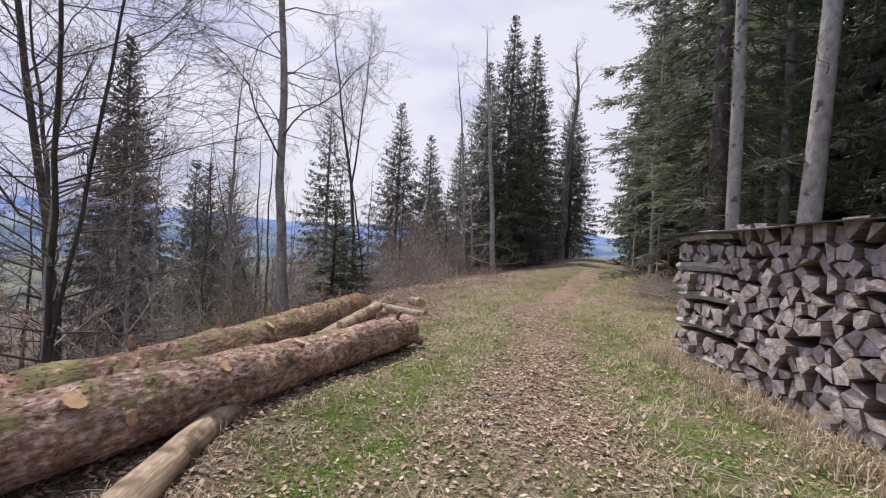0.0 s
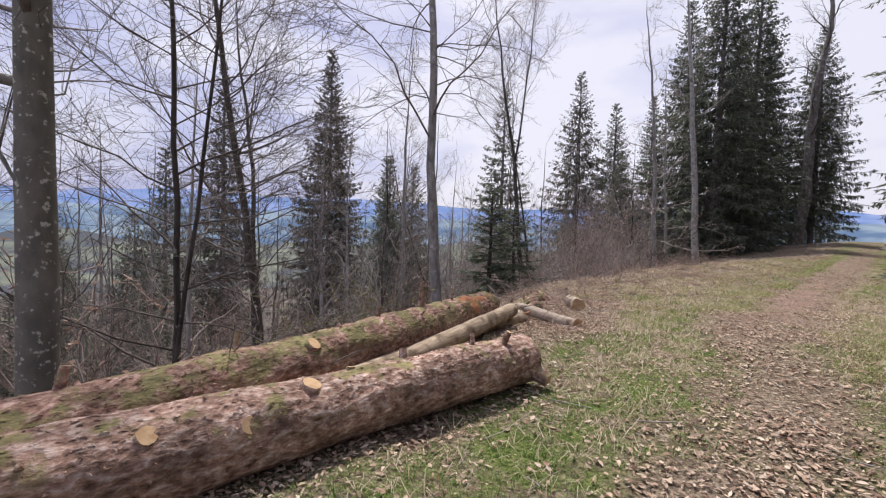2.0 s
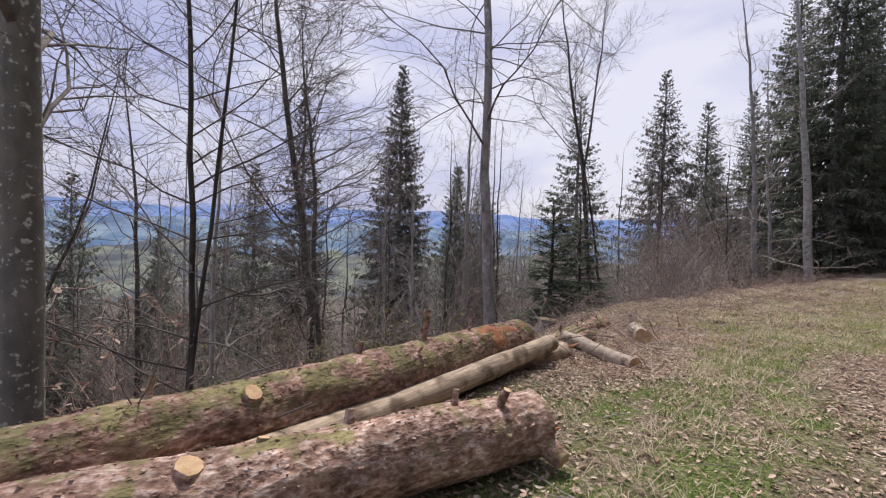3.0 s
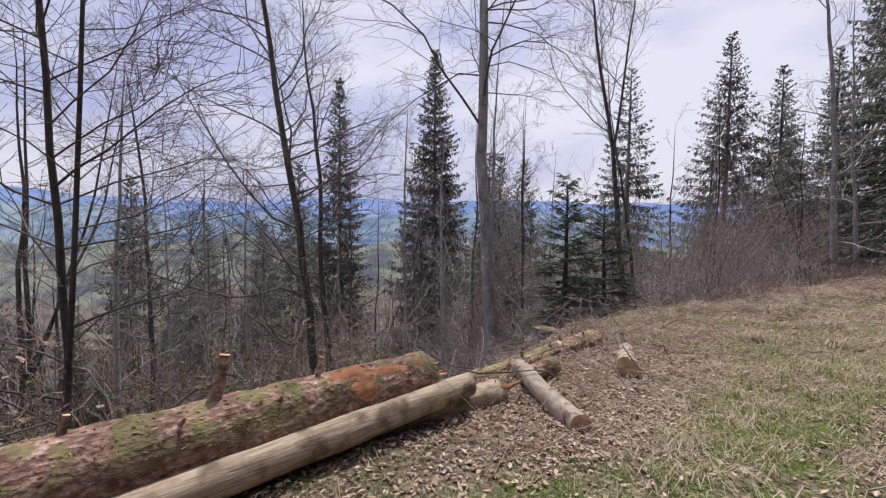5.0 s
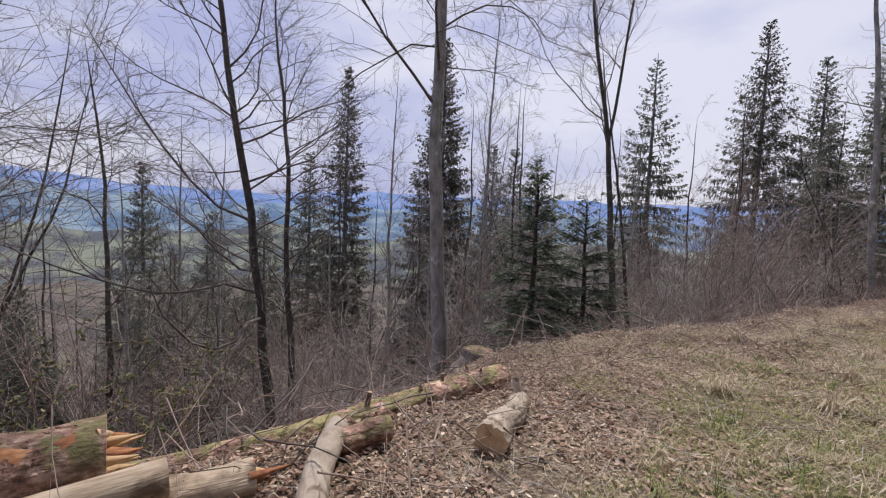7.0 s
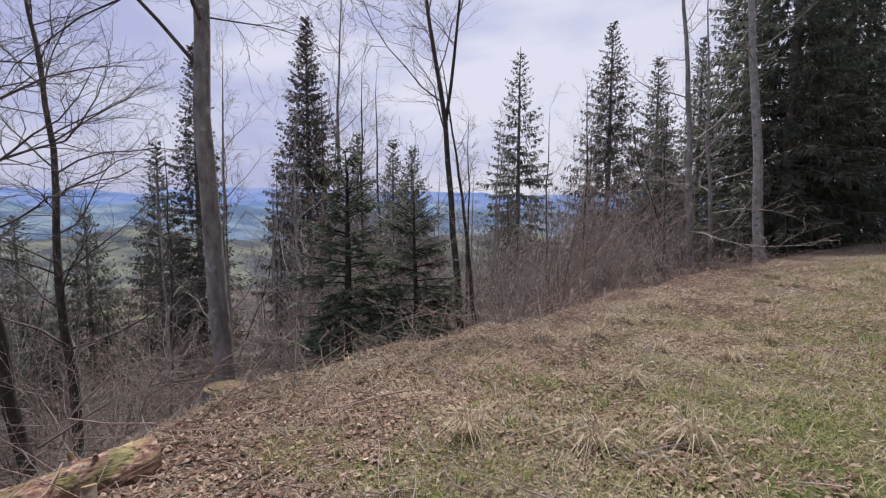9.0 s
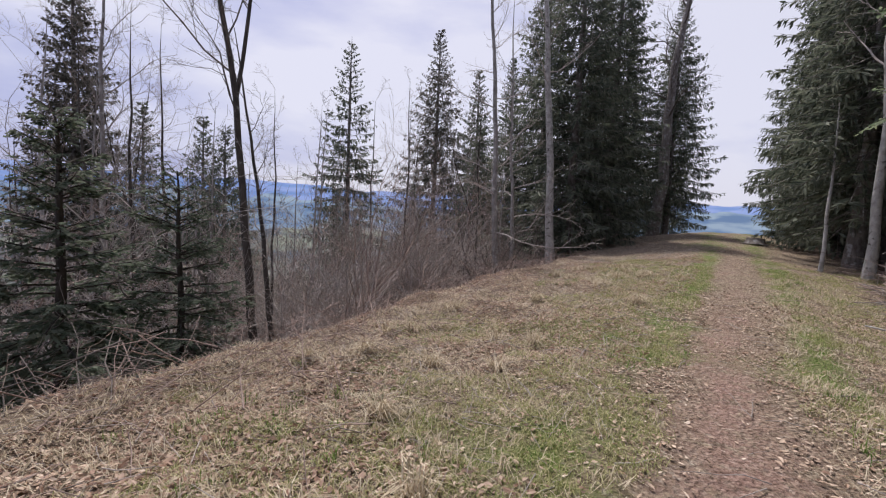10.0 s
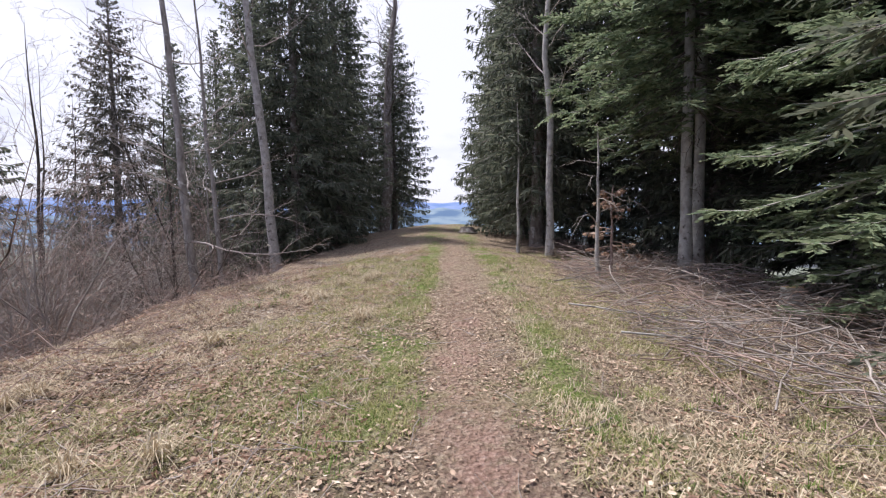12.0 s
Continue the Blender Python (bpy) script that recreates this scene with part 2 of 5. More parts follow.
M_COVER = material("black_roofing_felt", [(0.3, (0.018, 0.018, 0.02)), (0.7, (0.06, 0.06, 0.064))], 14, rough=0.55, bump=0.3,
                   second=(0.2, 0.19, 0.18), second_scale=3, second_at=(0.56, 0.7))


def ground_material():
    m = bpy.data.materials.new("forest_floor")
    m.use_nodes = True
    n, l = m.node_tree.nodes, m.node_tree.links
    bsdf = n["Principled BSDF"]
    bsdf.inputs["Roughness"].default_value = 0.92
    bsdf.inputs["Specular IOR Level"].default_value = 0.15
    co = n.new("ShaderNodeTexCoord")

    def attr(name):
        a = n.new("ShaderNodeAttribute")
        a.attribute_name = name
        return a.outputs["Fac"]

    def noise_tex(scale, detail=6.0, rough=0.6):
        t = n.new("ShaderNodeTexNoise")
        t.inputs["Scale"].default_value, t.inputs["Detail"].default_value, t.inputs["Roughness"].default_value = scale, detail, rough
        l.new(co.outputs["Object"], t.inputs["Vector"])
        return t.outputs["Fac"]

    def ramp(fac, stops):
        r = n.new("ShaderNodeValToRGB")
        el = r.color_ramp.elements
        while len(el) < len(stops):
            el.new(0.5)
        for e, (p, c) in zip(el, stops):
            e.position, e.color = p, (*c, 1)
        l.new(fac, r.inputs["Fac"])
        return r.outputs["Color"]

    def mixc(fac, a, b):
        x = n.new("ShaderNodeMix")
        x.data_type = "RGBA"
        l.new(fac, x.inputs[0])
        l.new(a, x.inputs[6])
        l.new(b, x.inputs[7])
        return x.outputs[2]

    def math2(op, a, b):
        x = n.new("ShaderNodeMath")
        x.operation = op
        for i, v in enumerate((a, b)):
            if isinstance(v, (int, float)):
                x.inputs[i].default_value = v
            else:
                l.new(v, x.inputs[i])
        return x.outputs["Value"]

    def rng(v, a, b):
        x = n.new("ShaderNodeMapRange")
        x.inputs["From Min"].default_value, x.inputs["From Max"].default_value = a, b
        l.new(v, x.inputs["Value"])
        return x.outputs["Result"]

    vor = n.new("ShaderNodeTexVoronoi")
    vor.inputs["Scale"].default_value, vor.inputs["Randomness"].default_value = 26.0, 1.0
    warp = n.new("ShaderNodeMix")
    warp.data_type = "VECTOR"
    warp.inputs[0].default_value = 0.03
    wt = n.new("ShaderNodeTexNoise")
    wt.inputs["Scale"].default_value = 14
    l.new(co.outputs["Object"], wt.inputs["Vector"])
    l.new(co.outputs["Object"], warp.inputs[4])
    l.new(wt.outputs["Color"], warp.inputs[5])
    l.new(warp.outputs[1], vor.inputs["Vector"])
    sep = n.new("ShaderNodeSeparateColor")
    l.new(vor.outputs["Color"], sep.inputs["Color"])
    litter = ramp(sep.outputs["Red"], [(0.0, (0.15, 0.11, 0.08)), (0.25, (0.31, 0.24, 0.17)), (0.5, (0.42, 0.345, 0.26)),
                                       (0.75, (0.27, 0.19, 0.135)), (1.0, (0.6, 0.53, 0.44))])
    straw = ramp(noise_tex(38, 8, 0.75), [(0.34, (0.1, 0.075, 0.05)), (0.5, (0.35, 0.285, 0.2)), (0.66, (0.64, 0.56, 0.44))])
    base = mixc(rng(noise_tex(1.4, 8, 0.7), 0.42, 0.58), litter, straw)
    soil = ramp(noise_tex(19, 8, 0.75), [(0.3, (0.065, 0.046, 0.035)), (0.6, (0.23, 0.17, 0.13)), (0.8, (0.38, 0.3, 0.235))])
    base = mixc(rng(noise_tex(6.5, 10, 0.85), 0.49, 0.57), base, soil)
    gaps = ramp(noise_tex(50, 6, 0.7), [(0.3, (0.05, 0.036, 0.027)), (0.7, (0.2, 0.15, 0.112))])
    base = mixc(rng(noise_tex(21, 8, 0.75), 0.5, 0.6), base, gaps)
    earth = ramp(noise_tex(24, 8, 0.75), [(0.3, (0.13, 0.075, 0.06)), (0.5, (0.33, 0.215, 0.175)), (0.7, (0.6, 0.46, 0.4))])
    base = mixc(math2("MULTIPLY", attr("track"), rng(noise_tex(4.5, 10, 0.8), 0.38, 0.52)), base, earth)
    green = ramp(noise_tex(30, 8, 0.75), [(0.3, (0.05, 0.085, 0.02)), (0.5, (0.15, 0.2, 0.055)), (0.7, (0.3, 0.32, 0.13))])
    base = mixc(math2("MULTIPLY", attr("grass"), rng(noise_tex(1.9, 9, 0.75), 0.42, 0.56)), base, green)
    wood = ramp(noise_tex(7, 9, 0.75), [(0.3, (0.05, 0.036, 0.028)), (0.55, (0.15, 0.105, 0.08)), (0.75, (0.27, 0.2, 0.155))])
    base = mixc(attr("wood"), base, wood)
    far = ramp(noise_tex(0.016, 9, 0.7), [(0.4, (0.05, 0.048, 0.044)), (0.52, (0.12, 0.098, 0.088)), (0.6, (0.11, 0.115, 0.075)), (0.68, (0.17, 0.19, 0.1))])
    base = mixc(attr("far"), base, far)
    l.new(base, bsdf.inputs["Base Color"])
    b = n.new("ShaderNodeBump")
    b.inputs["Strength"].default_value, b.inputs["Distance"].default_value = 1.0, 0.045
    l.new(math2("ADD", vor.outputs["Distance"], noise_tex(34, 8, 0.7)), b.inputs["Height"])
    l.new(b.outputs["Normal"], bsdf.inputs["Normal"])
    return m


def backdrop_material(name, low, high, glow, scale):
    """Far hills: dim woods and fields, with the haze of kilometres of air painted in as emission."""
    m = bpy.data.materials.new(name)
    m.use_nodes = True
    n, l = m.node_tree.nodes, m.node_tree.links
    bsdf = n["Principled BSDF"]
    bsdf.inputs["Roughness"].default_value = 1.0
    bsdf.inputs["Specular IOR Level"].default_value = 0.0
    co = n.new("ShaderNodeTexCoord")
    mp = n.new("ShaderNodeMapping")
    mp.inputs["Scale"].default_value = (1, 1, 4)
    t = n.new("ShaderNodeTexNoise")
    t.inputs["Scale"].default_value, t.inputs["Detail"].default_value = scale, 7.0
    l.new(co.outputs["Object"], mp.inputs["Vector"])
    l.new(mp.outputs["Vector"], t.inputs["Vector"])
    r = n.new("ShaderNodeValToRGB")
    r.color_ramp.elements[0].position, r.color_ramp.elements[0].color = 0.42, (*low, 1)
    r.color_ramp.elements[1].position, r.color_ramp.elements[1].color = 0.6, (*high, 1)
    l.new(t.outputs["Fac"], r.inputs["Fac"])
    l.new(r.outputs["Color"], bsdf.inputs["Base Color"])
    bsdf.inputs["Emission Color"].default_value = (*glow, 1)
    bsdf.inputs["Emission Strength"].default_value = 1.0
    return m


M_GROUND = ground_material()
# Haze of distance is put into the colours: each hill chain glows bluish.
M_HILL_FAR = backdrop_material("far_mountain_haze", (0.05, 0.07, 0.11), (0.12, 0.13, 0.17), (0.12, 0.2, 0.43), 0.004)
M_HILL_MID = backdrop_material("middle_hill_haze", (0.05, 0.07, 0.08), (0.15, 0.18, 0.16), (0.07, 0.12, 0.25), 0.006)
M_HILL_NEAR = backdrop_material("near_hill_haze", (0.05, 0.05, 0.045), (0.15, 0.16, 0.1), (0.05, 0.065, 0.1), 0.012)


# ---- mesh helpers ----
class Acc:
    """Collects vertices, quads and triangles, each with a material slot."""

    def __init__(self):
        self.v, self.q, self.t, self.qm, self.tm, self.n = [], [], [], [], [], 0

    def add(self, verts, quads=(), tris=(), mat=0):
        verts = np.asarray(verts, float).reshape(-1, 3)
        if len(quads):
            quads = np.asarray(quads, np.int64).reshape(-1, 4)
            self.q.append(quads + self.n)
            self.qm.append(np.full(len(quads), mat))
        if len(tris):
            tris = np.asarray(tris, np.int64).reshape(-1, 3)
            self.t.append(tris + self.n)
            self.tm.append(np.full(len(tris), mat))
        self.v.append(verts)
        self.n += len(verts)

    def mesh(self, name, mats, smooth=True):
        me = bpy.data.meshes.new(name)
        v = np.concatenate(self.v) if self.v else np.zeros((0, 3))
        q = np.concatenate(self.q) if self.q else np.zeros((0, 4), np.int64)
        t = np.concatenate(self.t) if self.t else np.zeros((0, 3), np.int64)
        me.vertices.add(len(v))
        me.vertices.foreach_set("co", v.astype(np.float32).ravel())
        loops = np.concatenate([q.ravel(), t.ravel()]).astype(np.int32)
        me.loops.add(len(loops))
        me.loops.foreach_set("vertex_index", loops)
        starts = np.concatenate([np.arange(len(q)) * 4, len(q) * 4 + np.arange(len(t)) * 3]).astype(np.int32)
        me.polygons.add(len(starts))
        me.polygons.foreach_set("loop_start", starts)
        slots = np.concatenate([*(self.qm or [np.zeros(0)]), *(self.tm or [np.zeros(0)])]).astype(np.int32)
        me.polygons.foreach_set("material_index", slots)
        me.polygons.foreach_set("use_smooth", np.full(len(starts), smooth))
        for m in mats if isinstance(mats, (list, tuple)) else [mats]:
            me.materials.append(m)
        me.update(calc_edges=True)
        return me


def part(name, acc, mats, parent, label="", smooth=True):
    ob = new(name, acc.mesh(name, mats, smooth))
    ob.parent = parent
    if label:
        tagged(ob, label)
    return ob


def rings(path, radii, sides, rng=None, rough=0.0):
    """Rings of vertices along a polyline."""
    path = np.asarray(path, float)
    radii = np.asarray(radii, float)
    d = np.gradient(path, axis=0)
    d /= np.linalg.norm(d, axis=1)[:, None] + 1e-9
    ref = np.where(np.abs(d[:, 2:3]) > 0.9, [[1.0, 0, 0]], [[0, 0, 1.0]])
    a = np.cross(d, ref)
    a /= np.linalg.norm(a, axis=1)[:, None] + 1e-9
    b = np.cross(d, a)
    ang = np.linspace(0, 2 * np.pi, sides, endpoint=False)
    r = np.repeat(radii[:, None], sides, 1)
    if rough and rng is not None:
        r = r * (1 + rough * rng.normal(size=r.shape))
    return path[:, None, :] + r[..., None] * (np.cos(ang)[None, :, None] * a[:, None, :] + np.sin(ang)[None, :, None] * b[:, None, :])


def tube(acc, path, radii, sides=6, mat=0, rng=None, rough=0.0, caps=None):
    v = rings(path, radii, sides, rng, rough)
    k = len(v)
    i = np.arange(k - 1)[:, None] * sides
    j = np.arange(sides)[None, :]
    jn = (j + 1) % sides
    q = np.stack([i + j, i + jn, i + sides + jn, i + sides + j], -1).reshape(-1, 4)
    acc.add(v.reshape(-1, 3), q, mat=mat)
    if caps is not None:
        for end, flip in ((0, False), (k - 1, True)):
            c = v[end].mean(0)
            ring = np.vstack([v[end], c])
            t = [(m, (m + 1) % sides, sides) if not flip else ((m + 1) % sides, m, sides) for m in range(sides)]
            acc.add(ring, tris=t, mat=caps)


def unit(v):
    return v / (np.linalg.norm(v) + 1e-9)


# ---- lie of the land ----
ROAD_Y = (-30, 0, 5, 10, 12.5, 14, 16, 18, 24, 30, 41, 60, 120)
ROAD_X = (-2.5, 1.0, 1.6, 2.6, 3.35, 3.85, 4.55, 5.3, 7.9, 10.3, 14.6, 22, 46)
ROAD_H = (-2.5, -0.36, -0.05, 0.06, 0.06, 0.04, 0.01, 0.03, 0.42, 0.8, 1.5, -1.5, -22)
EDGE_X = (-5, -2.5, -1.5, -0.8, -0.85, -1.3, -0.3, 0.3, 1.7, 3.3, 8.6, 18, 40)
BANK = (0, 0, 0.01, 0.06, 0.06, 0.045, 0.01, 0.015, 0.1, 0.18, 0.14, 0.1, 0)


def fractal(x, y, size, seed=0):
    """Smooth value noise for arrays, about -1 to 1."""
    x, y = np.asarray(x, float) / size, np.asarray(y, float) / size
    xi, yi = np.floor(x), np.floor(y)

    def rnd(a, b):
        s = np.sin(a * 127.1 + b * 311.7 + seed * 74.7) * 43758.5453
        return (s - np.floor(s)) * 2 - 1

    fx, fy = x - xi, y - yi
    fx, fy = fx * fx * (3 - 2 * fx), fy * fy * (3 - 2 * fy)
    return (rnd(xi, yi) * (1 - fx) + rnd(xi + 1, yi) * fx) * (1 - fy) + (rnd(xi, yi + 1) * (1 - fx) + rnd(xi + 1, yi + 1) * fx) * fy


def road_x(y):
    return np.interp(y, ROAD_Y, ROAD_X)


def land(x, y):
    x, y = np.asarray(x, float), np.asarray(y, float)
    base = np.interp(y, ROAD_Y, ROAD_H)
    left = np.maximum(0, np.interp(y, ROAD_Y, EDGE_X) - x)
    off = x - road_x(y)
    right = np.maximum(0, off - np.interp(y, (20, 32, 60), (6.0, 3.0, 6.0)))
    dl = 0.74 * (np.sqrt(left ** 2 + 0.25) - 0.5)
    dr = 0.3 * (np.sqrt(right ** 2 + 4.0) - 2.0)
    drop = 130 * (1 - np.exp(-(dl + dr) / 130)) + 0.17 * np.clip((off - 1.0) / 1.6, 0, 1) * np.clip((y - 12) / 3, 0, 1)
    z = base - drop - np.interp(y, ROAD_Y, BANK) * np.clip(road_x(y) - 1.2 - x, 0, 9)
    near = np.clip(1 - np.hypot(x - 3, y - 15) / 60, 0, 1)
    z = z + near * (0.05 * fractal(x, y, 1.7, 1) + 0.03 * fractal(x, y, 0.6, 2) + 0.014 * fractal(x, y, 0.31, 67)) * np.clip((left + 0.5) / 2 + 0.35, 0.35, 2.0)
    verge = np.clip((road_x(y) - 1.3 - x) / 1.5, 0, 1) * np.clip((y - 12.8) / 2.5, 0, 1) * near
    z = z + verge * (0.1 * fractal(x, y, 1.05, 61) + 0.07 * fractal(x, y, 0.5, 62))
    d = np.hypot(x, y)
    z = z + np.clip((d - 60) / 500, 0, 1) * (12 * fractal(x, y, 170, 3) + 22 * fractal(x, y, 500, 4))
    return z


def ground_h(x, y):
    return float(land(x, y))


def axis_steps(a, b, fine, far):
    mid = list(np.arange(a, b, fine))
    step, lo, up = fine, [a], [mid[-1]]
    while up[-1] < far or lo[-1] > -far:
        step *= 1.16
        up.append(up[-1] + step)
        lo.append(lo[-1] - step)
    return np.array(lo[:0:-1] + mid + up[1:])


xs, ys = axis_steps(-4, 11, 0.14, 4700), axis_steps(1.5, 24, 0.14, 4700)
gx, gy = np.meshgrid(xs, ys)
acc = Acc()
nx, ny = len(xs), len(ys)
ii, jj = np.meshgrid(np.arange(ny - 1), np.arange(nx - 1), indexing="ij")
quads = np.stack([ii * nx + jj, ii * nx + jj + 1, (ii + 1) * nx + jj + 1, (ii + 1) * nx + jj], -1).reshape(-1, 4)
acc.add(np.stack([gx, gy, land(gx, gy)], -1).reshape(-1, 3), quads)
ground = new("ground", acc.mesh("ground", M_GROUND))
tagged(ground, "leaf-littered grassy forest ridge with a worn footpath, falling away to a valley", "ground", kind="structure")


def zone_track(x, y):
    off = x - road_x(y) + 0.1 + 0.2 * fractal(x, y, 1.6, 63) + 0.2 * fractal(x, y, 0.45, 64)
    wide = np.interp(y, (12, 15, 20, 30), (0.5, 0.46, 0.3, 0.28))
    return np.clip(np.exp(-(off / wide) ** 2) * np.interp(y, (10, 13, 18, 21, 42), (0.08, 0.9, 1.0, 0.35, 0.25)) * (1 + 0.5 * fractal(x, y, 0.6, 65)), 0, 1)


def zone_grass(x, y):
    off = x - road_x(y)
    band = np.exp(-((np.abs(off) - np.interp(y, (10, 20, 30), (1.15, 1.0, 0.75))) / np.interp(y, (10, 20), (0.55, 0.42))) ** 2)
    patch = fractal(x, y, 1.7, 7) + 0.7 * fractal(x, y, 0.75, 8)
    g = np.interp(y, (9, 13, 17, 24), (0.55, 0.35, 0.4, 0.85)) * band + 0.38 * patch + 0.17 * np.clip((11 - y) / 6, 0, 1)
    return np.clip((g - 0.2) * 2.4, 0, 1) * np.clip((6.0 - np.abs(off)) / 1.5, 0, 1) * (1 - 0.8 * zone_track(x, y))


def zone_wood(x, y):
    left = np.interp(y, ROAD_Y, EDGE_X) + 0.9 + 0.8 * fractal(x, y, 3.1, 6) - x
    right = x - road_x(y) - 5.5
    return np.clip(np.maximum(left, right) / 2.2 + 0.35 * fractal(x, y, 1.1, 5) + 0.15 * fractal(x, y, 0.4, 9), 0, 1)


for key, values in (("track", zone_track(gx, gy)), ("grass", zone_grass(gx, gy)), ("wood", zone_wood(gx, gy)),
                    ("far", np.clip((np.hypot(gx, gy) - 90) / 60, 0, 1))):
    a = ground.data.attributes.new(key, "FLOAT", "POINT")
    a.data.foreach_set("value", values.astype(np.float32).ravel())


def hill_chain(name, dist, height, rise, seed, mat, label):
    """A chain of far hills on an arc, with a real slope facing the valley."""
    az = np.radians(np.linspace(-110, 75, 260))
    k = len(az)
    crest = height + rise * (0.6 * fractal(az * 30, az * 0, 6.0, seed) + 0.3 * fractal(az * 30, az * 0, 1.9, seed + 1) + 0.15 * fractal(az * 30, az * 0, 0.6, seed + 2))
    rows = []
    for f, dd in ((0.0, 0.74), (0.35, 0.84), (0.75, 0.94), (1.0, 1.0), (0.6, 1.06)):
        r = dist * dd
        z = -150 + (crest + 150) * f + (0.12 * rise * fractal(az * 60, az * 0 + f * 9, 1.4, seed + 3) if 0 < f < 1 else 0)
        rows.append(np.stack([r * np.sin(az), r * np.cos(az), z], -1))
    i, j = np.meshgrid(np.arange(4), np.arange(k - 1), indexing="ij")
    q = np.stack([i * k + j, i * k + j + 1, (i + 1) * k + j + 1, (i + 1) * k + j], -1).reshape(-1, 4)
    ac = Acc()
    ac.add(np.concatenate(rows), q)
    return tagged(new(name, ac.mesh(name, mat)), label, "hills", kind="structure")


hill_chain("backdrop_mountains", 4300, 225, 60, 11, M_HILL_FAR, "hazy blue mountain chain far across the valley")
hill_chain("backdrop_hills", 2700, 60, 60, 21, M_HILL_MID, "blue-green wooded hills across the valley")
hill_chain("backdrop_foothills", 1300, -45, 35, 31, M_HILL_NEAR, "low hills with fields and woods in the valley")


# ---- trees ----
def sway(rng, n, amount):
    s = np.cumsum(rng.normal(size=(n, 2)), 0) * amount
    return s - s[0]


def limb(acc, rng, p, d, length, r, level, sides, children, tropism, mat, wander=0.21):
    """One branch with its side branches."""
    k = 7 if level == 1 else (5 if level == 2 else 3)
    pts, dd = [p], d.copy()
    for _ in range(k - 1):
        dd = unit(dd + rng.normal(size=3) * wander + np.array([0, 0, tropism]))
        pts.append(pts[-1] + dd * length / (k - 1))
    pts = np.array(pts)
    tube(acc, pts, np.linspace(r, max(r * 0.2, 0.0025), k), sides, mat)
    if not children:
        return
    for s in np.linspace(0.22, 0.98, children[0]):
        at = min(int(s * (k - 1)), k - 2)
        f = s * (k - 1) - at
        q = pts[at] * (1 - f) + pts[at + 1] * f
        axis = unit(pts[at + 1] - pts[at])
        side = unit(np.cross(axis, rng.normal(size=3)))
        side[2] = side[2] * 0.55 + 0.1
        nd = unit(axis * rng.uniform(0.55, 1.0) + side * rng.uniform(0.6, 1.0))
        limb(acc, rng, q, nd, length * rng.uniform(0.3, 0.55) * (1.15 - 0.55 * s), max(r * 0.45 * (1 - 0.6 * s), 0.0035), level + 1,
             max(3, sides - 1), children[1:], tropism * 0.6, mat, wander * 1.2)


def bare_tree(seed, h, r, bark, twig, first=0.3, limbs=16, reach=0.28, lean=(0, 0), rise=0.45, children=(8, 6), fork=0.0, tropism=0.06,
              name="bare_tree", tip=0.12, wander=0.006, slim=1.0, fork_az=None, fork_out=0.16, boughs=()):
    rng = np.random.default_rng(seed)
    root = new(name)
    n = 16
    s = np.linspace(0, 1, n)
    wob = sway(rng, n, wander * h * 0.5)
    trunk = np.stack([lean[0] * s + wob[:, 0], lean[1] * s + wob[:, 1], s * h], -1)
    rad = r * ((1 - s) ** 0.75 * (1 - tip) + tip * (1 - s * 0.7))
    rad[0] *= 1.35
    trunk[0, 2] = -0.3
    t_acc, c_acc = Acc(), Acc()
    tube(t_acc, trunk, rad, 10, 0, rng, 0.025)
    stems = [(trunk, rad)]
    if fork:
        at = int(fork * n)
        m = n - at
        u = np.linspace(0, 1, m)
        a = rng.uniform(0, 6.28) if fork_az is None else math.radians(fork_az)
        out = h * fork_out * (1.5 * u - 0.5 * u * u)
        second = trunk[at] + np.stack([np.cos(a) * out + wob[at:, 0] - wob[at, 0], np.sin(a) * out, u * (h - trunk[at][2]) * 0.95], -1)
        r2 = rad[at:] * 0.72
        tube(t_acc, second, r2, 8, 0, rng, 0.02)
        stems.append((second, r2))
    for path, rr in stems:
        k = len(path)
        lo = first if len(path) == n else 0.25
        for f in np.linspace(lo, 0.99, limbs):
            f = min(0.995, f + rng.uniform(-0.02, 0.02))
            at = min(int(f * (k - 1)), k - 2)
            u = f * (k - 1) - at
            p = path[at] * (1 - u) + path[at + 1] * u
            a = rng.uniform(0, 2 * np.pi)
            d = unit(np.array([np.cos(a), np.sin(a), rise + 0.7 * f * f + rng.uniform(-0.2, 0.2)]))
            ln = h * reach * rng.uniform(0.6, 1.15) * (1.1 - 0.75 * (f - lo) / (1 - lo))
            limb(c_acc, rng, p, d, ln, max(0.006, slim * min(rr[at] * 0.36, 0.0075 * ln + 0.006)), 1, 5, children, tropism, 0)
    for height, az, ln, thick, up in boughs:
        p = np.array([np.interp(height, trunk[:, 2], trunk[:, c]) for c in range(3)])
        d = unit(np.array([math.cos(math.radians(az)), math.sin(math.radians(az)), up]))
        limb(c_acc, rng, p, d, ln, thick, 1, 6, children, tropism - 0.05, 0, 0.16)
    part("trunk", t_acc, bark, root)
    part("crown", c_acc, twig, root)
    return root


